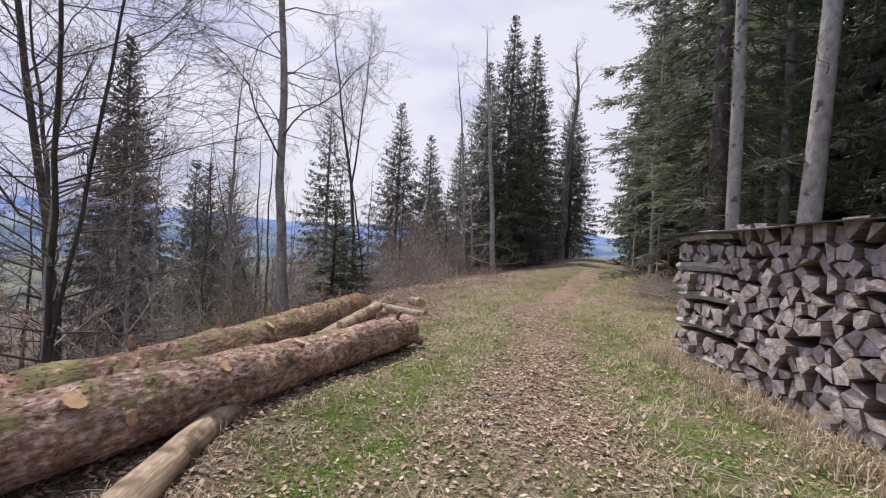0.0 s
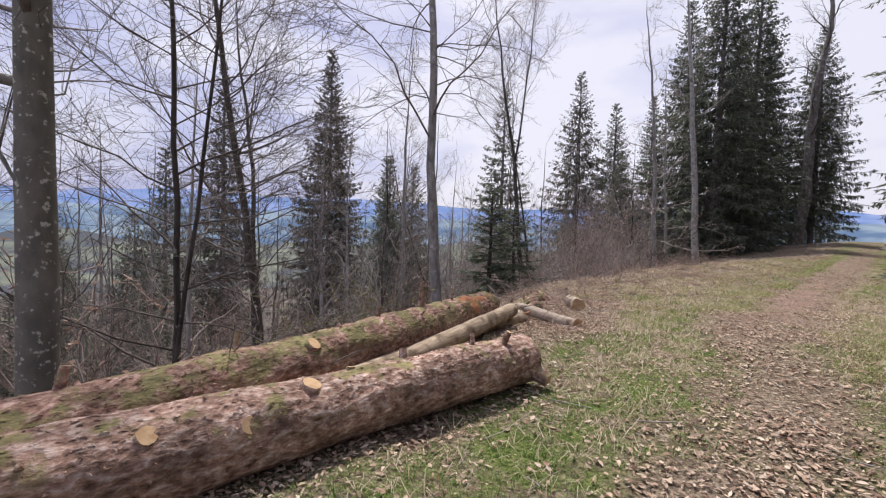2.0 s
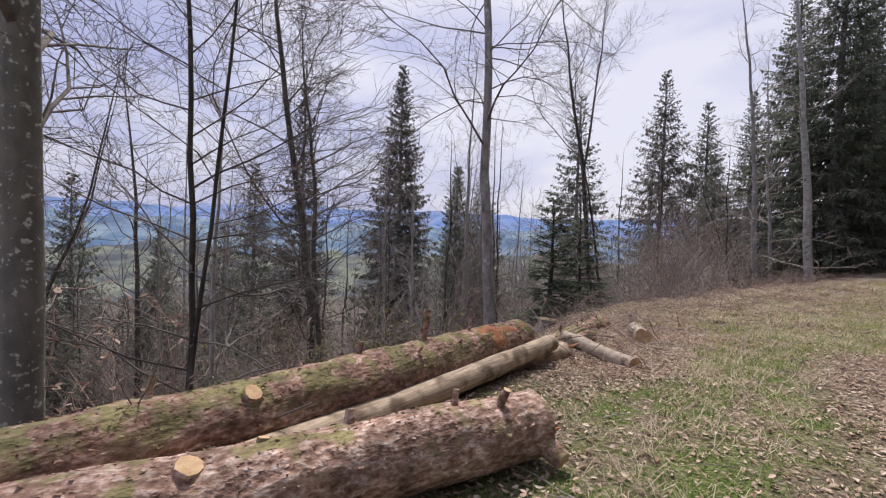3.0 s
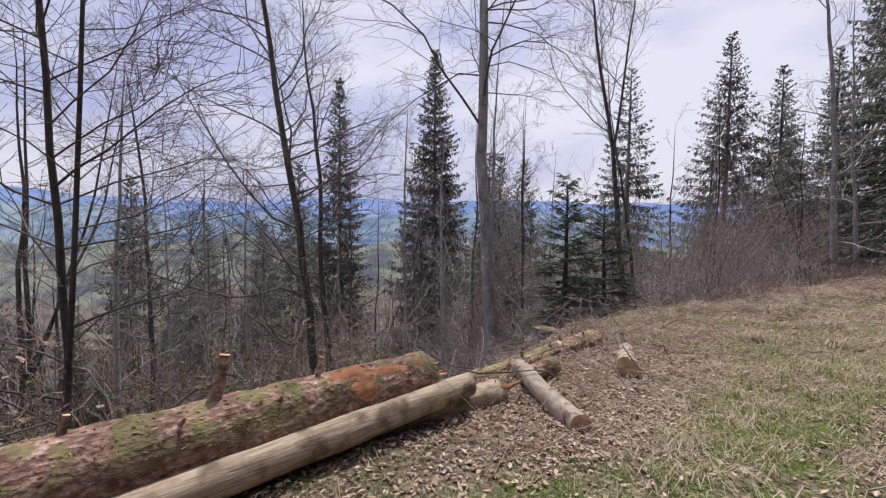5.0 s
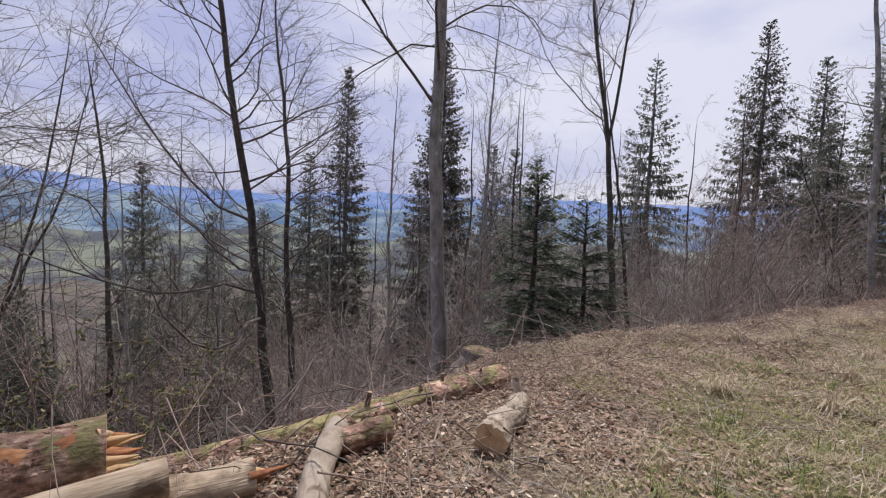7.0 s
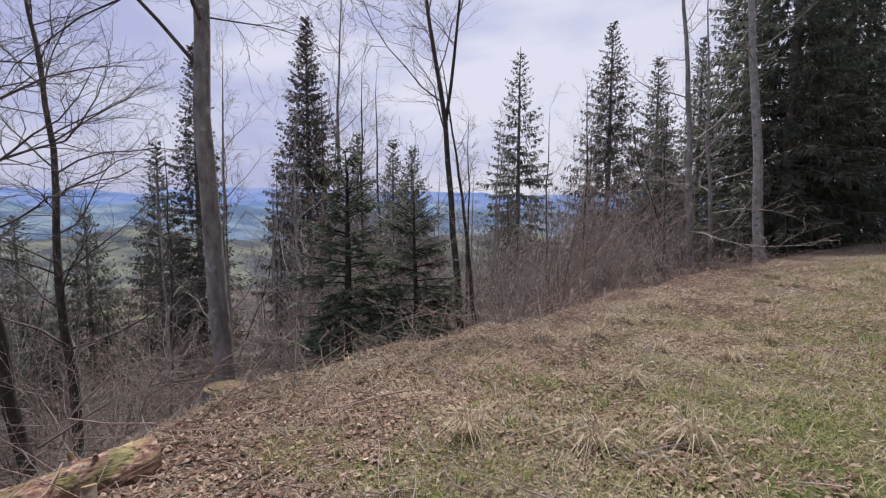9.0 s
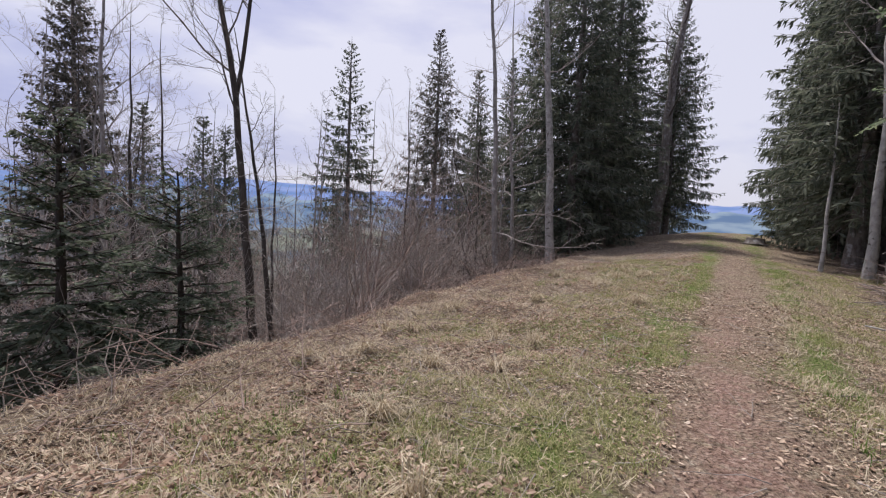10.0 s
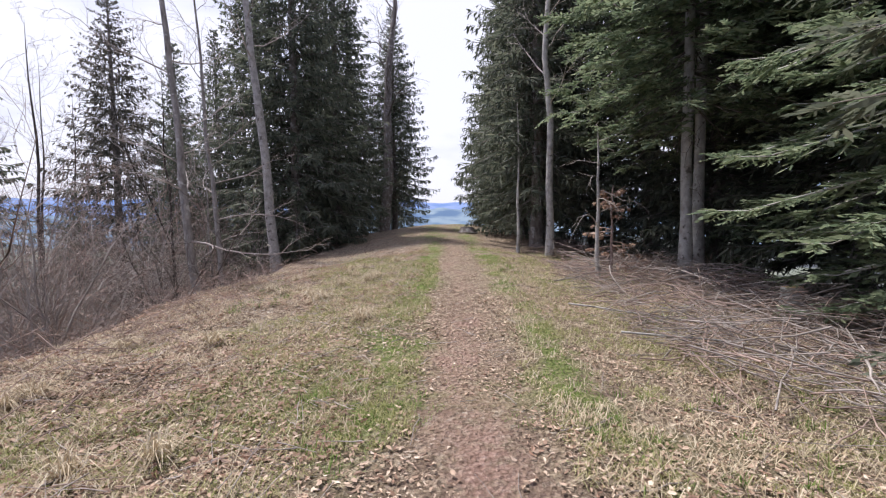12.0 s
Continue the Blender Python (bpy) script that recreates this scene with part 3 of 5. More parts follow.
def spruce(seed, h, r, crown, width, bark, needle, step=0.42, per=6, spacing=0.16, droop=0.35, fine=False, dead=0, tuft=1.0, twig=None,
           name="spruce_tree", power=0.85, sparse=0.0, lean=(0, 0)):
    rng = np.random.default_rng(seed)
    root = new(name)
    t_acc, b_acc, n_acc = Acc(), Acc(), Acc()
    n = 14
    s = np.linspace(0, 1, n)
    wob = sway(rng, n, 0.012)
    trunk = np.stack([lean[0] * s + wob[:, 0], lean[1] * s + wob[:, 1], s * h], -1)
    rad = r * (1 - s) ** 0.8 + 0.012
    rad[0] *= 1.4
    trunk[0, 2] = -0.3
    tube(t_acc, trunk, rad, 10, 0, rng, 0.03)

    def axis_at(z):
        return np.array([np.interp(z, s * h, trunk[:, 0]), np.interp(z, s * h, trunk[:, 1]), z])

    for _ in range(dead):
        z = rng.uniform(0.06, crown + 0.12) * h
        a = rng.uniform(0, 6.28)
        d = np.array([np.cos(a), np.sin(a), rng.uniform(-0.25, 0.05)])
        limb(b_acc, rng, axis_at(z), unit(d), rng.uniform(0.5, 1.0) * min(width * 0.55, 2.4), 0.014, 2, 4, (4,), -0.07, 0)
    z = crown * h
    diamonds = []
    while z < h - 0.15:
        t = (z - crown * h) / (h - crown * h)
        full = width * ((1 - t) ** power) * min(1.0, 0.65 + 2.2 * t) + 0.12
        for b in range(per if t < 0.85 else per - 1):
            if rng.random() < sparse:
                continue
            a = 2 * np.pi * (b + rng.uniform(-0.35, 0.35)) / per + z * 2.1
            ln = full * rng.uniform(0.68, 1.14)
            u = np.linspace(0, 1, 6)
            up = 0.1 + 0.75 * t ** 1.5
            out = np.array([np.cos(a), np.sin(a), 0])
            sag = droop * (1.25 - t)
            path = axis_at(z + rng.uniform(-0.25, 0.25)) + out * (ln * u)[:, None] + np.array([0, 0, 1.0]) * (ln * (up * u - 1.5 * sag * u ** 1.6 + 0.75 * sag * u ** 3.5))[:, None]
            tube(b_acc, path[[0, 2, 4, 5]], np.linspace(0.012 + 0.006 * ln, 0.004, 4), 3, 0)
            m = max(4, int(ln / spacing)) * 2
            f = rng.uniform(0.12, 1.0, m) ** 0.85
            base = np.stack([np.interp(f, u, path[:, c]) for c in range(3)], -1)
            side = np.where(np.arange(m) % 2, 1.0, -1.0)[:, None] * np.array([-np.sin(a), np.cos(a), 0])
            tl = np.clip(ln * (0.42 - 0.3 * f), 0.14, 0.5 if fine else 0.75) * rng.uniform(0.6, 1.25, m)
            td = out * rng.uniform(0.45, 0.9, (m, 1)) + side * rng.uniform(0.4, 0.9, (m, 1)) + np.array([0, 0, 1.0]) * rng.uniform(-0.55, 0.12, (m, 1))
            td /= np.linalg.norm(td, axis=1)[:, None]
            if fine:
                sub = 7
                g = np.tile(np.linspace(0.1, 0.95, sub), m)
                bb = np.repeat(base, sub, 0) + np.repeat(td * tl[:, None], sub, 0) * g[:, None]
                sg = np.where(np.arange(m * sub) % 2, 1.0, -1.0)[:, None]
                cr = np.cross(np.repeat(td, sub, 0), [0, 0, 1.0])
                sd = np.repeat(td, sub, 0) * 0.75 + cr * sg * 0.7 + rng.normal(size=(m * sub, 3)) * 0.12
                sl = np.repeat(tl, sub) * 0.42 * (1.15 - 0.6 * g)
                diamonds.append((bb, sd, sl, 0.018 * tuft))
                diamonds.append((base, td, tl, 0.018 * tuft))
            else:
                diamonds.append((base, td, tl, 0.04 * tuft))
                hang = td * 0.5 + np.array([0, 0, -0.8])
                diamonds.append((base + td * (tl * 0.35)[:, None], hang, tl * 0.6, 0.034 * tuft))
        z += step * rng.uniform(0.75, 1.25) * (1.15 - 0.5 * t)
    for base, d, ln, w in diamonds:
        m = len(base)
        d = d / (np.linalg.norm(d, axis=1)[:, None] + 1e-9)
        cr = np.cross(d, rng.normal(size=(m, 3)) * 0.5 + [0, 0, 1.0])
        cr /= np.linalg.norm(cr, axis=1)[:, None] + 1e-9
        w = w * rng.uniform(0.7, 1.4, m)
        v = np.stack([base, base + d * (ln * 0.5)[:, None] + cr * w[:, None], base + d * ln[:, None], base + d * (ln * 0.42)[:, None] - cr * w[:, None]], 1)
        n_acc.add(v.reshape(-1, 3), np.arange(m * 4).reshape(-1, 4))
    part("trunk", t_acc, bark, root)
    tagged(part("bough_work", b_acc, twig or bark, root), kind="stuff")
    part("crown", n_acc, needle, root, smooth=False)
    return root


def shrub(seed, h, stems, twig, spread=0.5, children=(6, 3), name="bare_shrub", leaves=0, leaf_mat=None, leaf_size=0.03):
    rng = np.random.default_rng(seed)
    root = new(name)
    ac, la, every = Acc(), Acc(), []
    for _ in range(stems):
        ac = Acc()
        a = rng.uniform(0, 6.28)
        d = unit(np.array([np.cos(a) * spread * rng.uniform(0.2, 1), np.sin(a) * spread * rng.uniform(0.2, 1), 1]))
        limb(ac, rng, np.array([np.cos(a) * 0.15 * rng.random(), np.sin(a) * 0.15 * rng.random(), -0.1]), d, h * rng.uniform(0.55, 1.1), 0.012 * h ** 0.5, 1, 4, children, 0.02, 0, 0.2)
        every += ac.v
        part("stem", ac, twig, root)
    if leaves:
        pts = np.concatenate(every)
        pick = pts[rng.integers(0, len(pts), leaves)]
        add_leaves(la, rng, pick, leaf_size)
        tagged(part("leaf_cover", la, leaf_mat, root, smooth=False), kind="stuff")
    return root


def add_leaves(acc, rng, pts, size, flat=0.0):
    """Small oval leaves, each folded along its midrib and curled."""
    m = len(pts)
    yaw = rng.uniform(0, 6.28, m)
    tilt = rng.uniform(-1, 1, m) * (1 - flat)
    d = np.stack([np.cos(yaw), np.sin(yaw), tilt * 0.6], -1)
    c = np.stack([-np.sin(yaw), np.cos(yaw), rng.uniform(-0.5, 0.5, m) * (1.1 - flat)], -1)
    ln = size * (0.5 + 1.5 * rng.random(m) ** 1.6)[:, None]
    up = np.array([0, 0, 1.0])
    wide = ln * rng.uniform(0.16, 0.6, (m, 1))
    fold = ln * rng.uniform(-0.15, 0.6, (m, 1)) * up
    curl = ln * rng.uniform(-0.2, 0.6, (m, 1)) * up
    v = np.stack([pts - d * ln + curl * 0.6, pts - d * ln * 0.3 + c * wide + fold, pts + d * ln * 0.45 + c * wide * 0.8 + fold, pts + d * ln + curl,
                  pts + d * ln * 0.4 - c * wide * 0.85 + fold, pts - d * ln * 0.35 - c * wide + fold], 1)
    k = np.arange(m)[:, None] * 6
    acc.add(v.reshape(-1, 3), np.concatenate([k + [0, 1, 2, 3], k + [0, 3, 4, 5]]))


def set_at(ob, x, y, rz=0.0, z=None, scale=1.0):
    ob.matrix_basis = pose(x, y, ground_h(x, y) if z is None else z, 0, 0, rz) @ Matrix.Scale(scale, 4)
    return ob


def top_scale(x, y, top, h):
    """The scale at which a tree of height h reaches the level top."""
    return (top - ground_h(x, y)) / h


# Beech, ash and birch that stand nearest along the left edge
beech = set_at(bare_tree(1, 17, 0.175, M_BEECH_BARK, M_TWIG, first=0.2, limbs=22, children=(9, 8), reach=0.3, rise=0.55, lean=(0.1, -0.5), name="beech_tree"), -3.92, 5.62)
tagged(beech, "thick grey beech trunk with pale lichen spots, bare limbs", "tree")
dark_tree = set_at(bare_tree(2, 11.5, 0.05, M_DARK_BARK, M_TWIG, first=0.13, limbs=28, children=(10, 9), reach=0.33, fork=0.14, fork_az=25, fork_out=0.07, rise=0.35, tropism=0.05, lean=(-0.1, 0.0), wander=0.01, name="forked_tree", slim=0.95,
                             boughs=((2.6, 30, 2.6, 0.018, 0.5), (3.2, 205, 2.4, 0.016, 0.5), (4.2, 20, 2.6, 0.016, 0.6), (4.0, 250, 2.2, 0.015, 0.4), (5.2, 200, 2.5, 0.015, 0.5), (2.2, 215, 2.2, 0.015, 0.3))), -4.6, 7.3)
tagged(dark_tree, "slender dark forked tree with bare spreading branches", "tree")
pale_sapling = set_at(bare_tree(3, 6.5, 0.05, M_PALE_BARK, M_TWIG_PALE, first=0.3, limbs=9, reach=0.25, lean=(-0.3, 0.3), name="birch_sapling"), -4.95, 7.65)
tagged(pale_sapling, "thin pale birch sapling with few twigs", "tree")
ash = set_at(bare_tree(4, 21, 0.165, M_GREY_BARK, M_TWIG, first=0.3, limbs=24, children=(9, 8), reach=0.22, rise=0.45, tropism=-0.09, lean=(-0.55, -0.4), name="ash_tree", slim=0.8,
                       boughs=((7.6, 223, 3.6, 0.02, 0.25), (8.9, 43, 3.0, 0.02, 0.35), (9.6, 220, 3.8, 0.022, 0.35), (7.2, 60, 2.0, 0.015, 0.05), (9.2, 20, 3.2, 0.02, 0.2))), -4.48, 15.02)
tagged(ash, "tall straight grey-barked tree with drooping bare limbs", "tree")
twin = set_at(bare_tree(5, 20, 0.16, M_DARK_BARK, M_TWIG, first=0.25, limbs=30, children=(10, 9), reach=0.27, rise=0.35, lean=(-1.1, -2.0), name="beech_tree",
                        boughs=((10.6, 200, 4.8, 0.034, 0.4), (8.0, 205, 4.2, 0.027, 0.2), (12.8, 215, 4.5, 0.03, 0.5), (10.3, 40, 2.8, 0.024, 0.3), (9.2, 195, 4.0, 0.027, 0.1))), -10.2, 14.0)
tagged(twin, "leaning slender beech with bare fan of branches", "tree")
twin_b = set_at(bare_tree(6, 18, 0.14, M_DARK_BARK, M_TWIG, first=0.27, limbs=26, children=(10, 8), reach=0.25, rise=0.5, lean=(-1.7, -0.5), name="beech_tree", boughs=((9.5, 30, 3.2, 0.026, 0.3), (7.5, 40, 3.0, 0.024, 0.2), (11.0, 30, 3.4, 0.026, 0.5))), -11.5, 15.1)
tagged(twin_b, "slender beech beside a leaning twin, bare", "tree")
fork_tree = set_at(bare_tree(7, 15, 0.11, M_DARK_BARK, M_TWIG, first=0.45, limbs=16, children=(9, 7), reach=0.24, rise=0.9, fork=0.45, fork_az=30, fork_out=0.07, tropism=0.1, lean=(-1.6, 0.2), name="forked_tree"), -3.25, 21.1)
tagged(fork_tree, "slender leaning bare tree forking into upright limbs", "tree")
fork_thin = set_at(bare_tree(8, 9, 0.07, M_DARK_BARK, M_TWIG, first=0.4, limbs=9, reach=0.2, rise=0.7, lean=(-1.5, 0.1), name="sapling"), -2.8, 21.3)
tagged(fork_thin, "thin dark leaning sapling with bare twigs", "tree")
slope_tree = set_at(bare_tree(9, 18, 0.14, M_DARK_BARK, M_TWIG, first=0.2, limbs=26, children=(9, 8), reach=0.28, rise=0.3, lean=(-0.2, -1.2), name="bare_tree"), -16.1, 10.9)
tagged(slope_tree, "dark bare tree on the slope below", "tree")
for sd, x, y, top in ((14, -13.9, 20.5, 8.0), (15, -10.7, 23.8, 11.5), (16, -16.5, 26.0, 9.0)):
    t = bare_tree(sd, 18, 0.12, M_GREY_BARK, M_TWIG_PALE, first=0.25, limbs=24, children=(8, 7), reach=0.2, rise=0.8, tropism=0.09)
    set_at(tagged(t, "slender grey bare tree with upswept twigs", "tree"), x, y, 30 * sd, scale=top_scale(x, y, top, 18))
white_tree = set_at(bare_tree(10, 19, 0.22, M_PALE_BARK, M_TWIG_PALE, first=0.45, limbs=12, reach=0.16, rise=0.1, lean=(-1.3, 0), name="pale_tree"), 3.9, 33.5)
tagged(white_tree, "tall pale-barked tree before dark spruces", "tree")
bent_tree = set_at(bare_tree(11, 15, 0.13, M_GREY_BARK, M_TWIG_PALE, first=0.15, limbs=20, reach=0.2, rise=0.35, lean=(-1.2, 0), name="pale_tree"), 1.6, 28.8)
tagged(bent_tree, "slender pale tree with fine bare branches", "tree")
bent_tree_b = set_at(bare_tree(12, 12, 0.09, M_GREY_BARK, M_TWIG_PALE, first=0.15, limbs=14, reach=0.2, rise=0.35, lean=(-0.5, 0.3), name="pale_tree"), 2.1, 30.2)
tagged(bent_tree_b, "slender pale tree with fine bare branches", "tree")
grey_tree = set_at(bare_tree(17, 16, 0.13, M_PALE_BARK, M_TWIG_PALE, first=0.3, limbs=16, reach=0.17, rise=0.5, lean=(0.5, 0.0), name="pale_tree"), 12.1, 26.2)
tagged(grey_tree, "slender grey tree with bare twigs before the spruces", "tree")
dead_pole = set_at(bare_tree(18, 5, 0.06, M_PALE_BARK, M_TWIG_PALE, first=0.5, limbs=6, reach=0.12, rise=0.2, children=(2,), name="dead_pole", tip=0.5), 11.4, 27.0)
tagged(dead_pole, "thin pale dead trunk at the forest edge", "tree")
crest_tree = set_at(bare_tree(13, 25, 0.45, M_SPRUCE_BARK, M_TWIG, first=0.3, limbs=22, reach=0.22, rise=0.2, tropism=0.03, wander=0.012, slim=1.7, name="crest_tree"), 11.9, 47.5)
tagged(crest_tree, "thick old tree with gnarled bare limbs on the crest", "tree")

# Spruces that can be told apart along the slope
set_at(tagged(spruce(21, 26, 0.3, 0.08, 5.4, M_SPRUCE_BARK, M_NEEDLE_GREY, 0.36, 7, 0.2, 0.4), "dense grey-green spruce with a sharp tip", "tree"), -6.0, 50.5, scale=top_scale(-6.0, 50.5, 18.1, 26))
set_at(tagged(spruce(22, 28, 0.3, 0.2, 5.0, M_SPRUCE_BARK, M_NEEDLE, 0.6, 7, 0.18, 0.7, sparse=0.1, tuft=1.25), "open spruce with drooping branches", "tree"), -13.6, 48.5, scale=top_scale(-13.6, 48.5, 17.0, 28))
set_at(tagged(spruce(23, 30, 0.32, 0.1, 4.8, M_SPRUCE_BARK, M_NEEDLE_GREY, 0.34, 11, 0.18, 0.6, sparse=0.08, tuft=1.2, dead=40), "tall thin-crowned greyish spruce", "tree"), -24.9, 33.8, scale=top_scale(-24.9, 33.8, 16.8, 30))
set_at(tagged(spruce(24, 30, 0.3, 0.12, 4.0, M_SPRUCE_BARK, M_NEEDLE_GREY, 0.38, 10, 0.2, 0.55, sparse=0.12, tuft=1.2, dead=30), "narrow spruce with thin foliage", "tree"), -33.6, 29.7, scale=top_scale(-33.6, 29.7, 15.3, 30))
young = set_at(tagged(spruce(25, 5.0, 0.09, 0.06, 1.75, M_DARK_BARK, M_NEEDLE_YOUNG, 0.25, 6, 0.09, 0.4, fine=True, tuft=1.15, sparse=0.1), "young dark green fir at the slope's edge", "tree"), -3.5, 16.9)
set_at(tagged(spruce(26, 4.6, 0.07, 0.04, 1.9, M_DARK_BARK, M_NEEDLE_YOUNG, 0.28, 6, 0.1, 0.4, fine=True, tuft=1.1, sparse=0.1), "bushy young grey-green fir", "tree"), -3.2, 18.6)

# Dark spruces round the crest of the path
KINDS = [spruce(31 + i, 22, 0.26, c, w, M_SPRUCE_BARK, M_NEEDLE, 0.36, 8, 0.18, d, dead=10) for i, (c, w, d) in enumerate(((0.04, 4.4, 0.45), (0.1, 3.8, 0.6), (0.16, 4.8, 0.4)))]
for k in KINDS:
    tagged(k, "tall dark green spruce with dense drooping branches", "tree", group="forest spruces")
set_at(KINDS[0], 4.9, 37.0, 20)
set_at(KINDS[1], 7.6, 41.5, 100)
set_at(KINDS[2], 13.6, 50.0, 40, scale=0.9)
CREST = ((3.2, 40.5, 0, 1.0), (10.2, 52.0, 1, 1.1), (1.0, 43.0, 1, 0.85), (7.5, 48.5, 0, 1.05), (-1.2, 44.0, 2, 0.75), (16.2, 60.0, 1, 0.9))
for i, (x, y, k, sc) in enumerate(CREST):
    set_at(copy_thing(KINDS[k], pose(0, 0, 0)), x, y, 77 * i, scale=sc)

# Forest to the east of the path
NEAR = [spruce(41, 20, 0.13, 0.23, 4.0, M_PALE_BARK, M_NEEDLE_GREEN, 0.46, 7, 0.15, 0.62, fine=True, tuft=1.5, dead=14, twig=M_SPRUCE_BARK),
        spruce(42, 16, 0.18, 0.05, 3.0, M_PALE_BARK, M_NEEDLE_GREEN, 0.42, 8, 0.14, 0.4, fine=True, tuft=1.4, dead=6)]
tagged(NEAR[0], "tall fir with pale trunk and dead lower branches", "tree", group="forest spruces")
tagged(NEAR[1], "broad green fir with low hanging branches", "tree", group="forest spruces")
set_at(NEAR[0], 13.3, 22.2, 0)
set_at(NEAR[1], 12.0, 17.1, 30)
set_at(copy_thing(NEAR[0], pose(0, 0, 0)), 14.1, 22.5, 120, scale=1.05)
set_at(copy_thing(NEAR[1], pose(0, 0, 0)), 16.6, 20.2, 200, scale=1.15)
EAST = ((13.3, 28.6, 1, 0.9), (14.9, 30.2, 1, 0.85), (15.4, 33.0, 0, 0.85), (17.6, 36.5, 1, 0.85), (18.4, 39.5, 0, 0.8), (20.6, 43.5, 2, 0.8), (22.6, 47.5, 0, 0.75), (25, 53, 1, 0.75),
        (17.5, 27.0, 0, 0.9), (17.2, 24.2, 0, 0.8), (19.5, 20.5, 0, 1.0), (20, 33, 0, 1.05), (19, 24.5, 1, 1.0), (17, 19, 0, 1.05), (20.5, 15, 2, 1.1), (15.5, 12.5, 1, 1.0),
        (14.5, 8.5, 0, 1.0), (11.8, 10.4, 1, 0.95), (13, 5, 2, 1.0), (9.5, 3.5, 0, 0.9), (10, -2, 1, 1.0))
for i, (x, y, k, sc) in enumerate(EAST):
    set_at(copy_thing(KINDS[k], pose(0, 0, 0)), x, y, 53 * i, scale=sc)
overhang = spruce(48, 22, 0.24, 0.1, 3.9, M_SPRUCE_BARK, M_NEEDLE, 0.5, 7, 0.16, 0.7, dead=20, sparse=0.1, fine=True)
set_at(tagged(overhang, "dark spruce with long drooping boughs at the forest edge", "tree"), 8.0, 13.5, 25)
stem = spruce(45, 24, 0.135, 0.5, 3.0, M_PALE_BARK, M_NEEDLE, 0.6, 6, 0.22, 0.5, dead=26, twig=M_SPRUCE_BARK, name="fir_tree")
set_at(tagged(stem, "tall straight pale-barked fir trunk behind the woodpile", "tree"), 6.95, 11.1, 10)
stem_b = spruce(46, 26, 0.18, 0.5, 3.4, M_PALE_BARK, M_NEEDLE, 0.6, 6, 0.22, 0.5, dead=12, twig=M_SPRUCE_BARK, name="fir_tree", lean=(1.5, -0.4))
set_at(tagged(stem_b, "thick scarred pale fir trunk behind the woodpile", "tree"), 7.35, 9.75, 10)
stem_c = spruce(47, 24, 0.115, 0.5, 3.0, M_SPRUCE_BARK, M_NEEDLE, 0.6, 6, 0.22, 0.5, dead=16, name="fir_tree")
set_at(tagged(stem_c, "dark shaded fir trunk among the forest", "tree"), 9.0, 12.4, 10)

# Woods down the western slope
rng0 = np.random.default_rng(5)
BARES = [bare_tree(60 + i, 13, 0.08, M_GREY_BARK if i % 2 else M_DARK_BARK, M_TWIG if i % 2 else M_TWIG_PALE, first=0.12, limbs=13, reach=0.22, rise=0.6, children=(6, 4), fork=0.4 if i == 2 else 0) for i in range(4)]
for b in BARES:
    tagged(b, "slender bare tree on the wooded slope", "tree", group="slope trees")
BUSHES = [shrub(70 + i, 2.6, 9, m, 0.8, (6, 4)) for i, m in enumerate((M_TWIG, M_TWIG_PALE, M_TWIG_RED))]
for b in BUSHES:
    tagged(b, "bare leafless shrub with fine twigs on the slope", "shrub", group="slope shrubs")
used = [False] * 12


def scatter(kinds, count, inside, scale, seed, offset, high=0.0):
    """Seeded places down the slope; with high, the height of a kind, scale gives the level that its top reaches."""
    rng = np.random.default_rng(seed)
    done = 0
    tries = 0
    while done < count and tries < 5000:
        tries += 1
        x, y = rng.uniform(-42, 12), rng.uniform(-2, 58)
        u = np.interp(y, ROAD_Y, EDGE_X) - x
        if not inside(x, y, u):
            continue
        k = int(rng.integers(0, len(kinds)))
        ob = kinds[k] if not used[offset + k] else copy_thing(kinds[k], pose(0, 0, 0))
        used[offset + k] = True
        if high:
            size = min(1.6, max(0.4, (rng.uniform(*scale) - ground_h(x, y)) / high))
        else:
            size = rng.uniform(*scale)
        set_at(ob, x, y, rng.uniform(0, 360), scale=size)
        done += 1


scatter(BARES, 40, lambda x, y, u: 7 < u < 34 and np.hypot(x, y - 8) > 13 and (x + 10) ** 2 + (y - 13.5) ** 2 > 9, (1.5, 8.5), 8, 0, 13.0)
THICKET = [shrub(76 + i, 6.0, 6, m, 0.2, (11, 5), "sapling_clump") for i, m in enumerate((M_TWIG_RED, M_TWIG_PALE, M_TWIG_PALE))]
for b in THICKET:
    tagged(b, "clump of bare saplings with fine twigs on the slope", "saplings", group="slope saplings")
scatter(THICKET, 120, lambda x, y, u: 4 < u < 20 and np.hypot(x + 1.5, y - 9) > 6, (-4.5, 1.2), 28, 7, 6.3)
scatter(THICKET, 75, lambda x, y, u: 2.2 < u < 13 and 19 < y < 46, (0.0, 3.8), 38, 7, 6.3)
scatter(BARES, 26, lambda x, y, u: 3.5 < u < 16 and 20 < y < 48, (3.0, 8.0), 48, 0, 13.0)
scatter(BARES, 8, lambda x, y, u: 4 < u < 18 and y > 10 and np.hypot(x + 1.5, y - 9) > 7, (0.3, 0.5), 18, 0)
scatter(BUSHES, 60, lambda x, y, u: 1.5 < u < 14 and y > 9 and np.hypot(x + 1.5, y - 9) > 4.5, (0.8, 1.8), 9, 4)
scatter(BUSHES, 50, lambda x, y, u: 0.8 < u < 5 and 17 < y < 40, (0.5, 1.0), 19, 4)
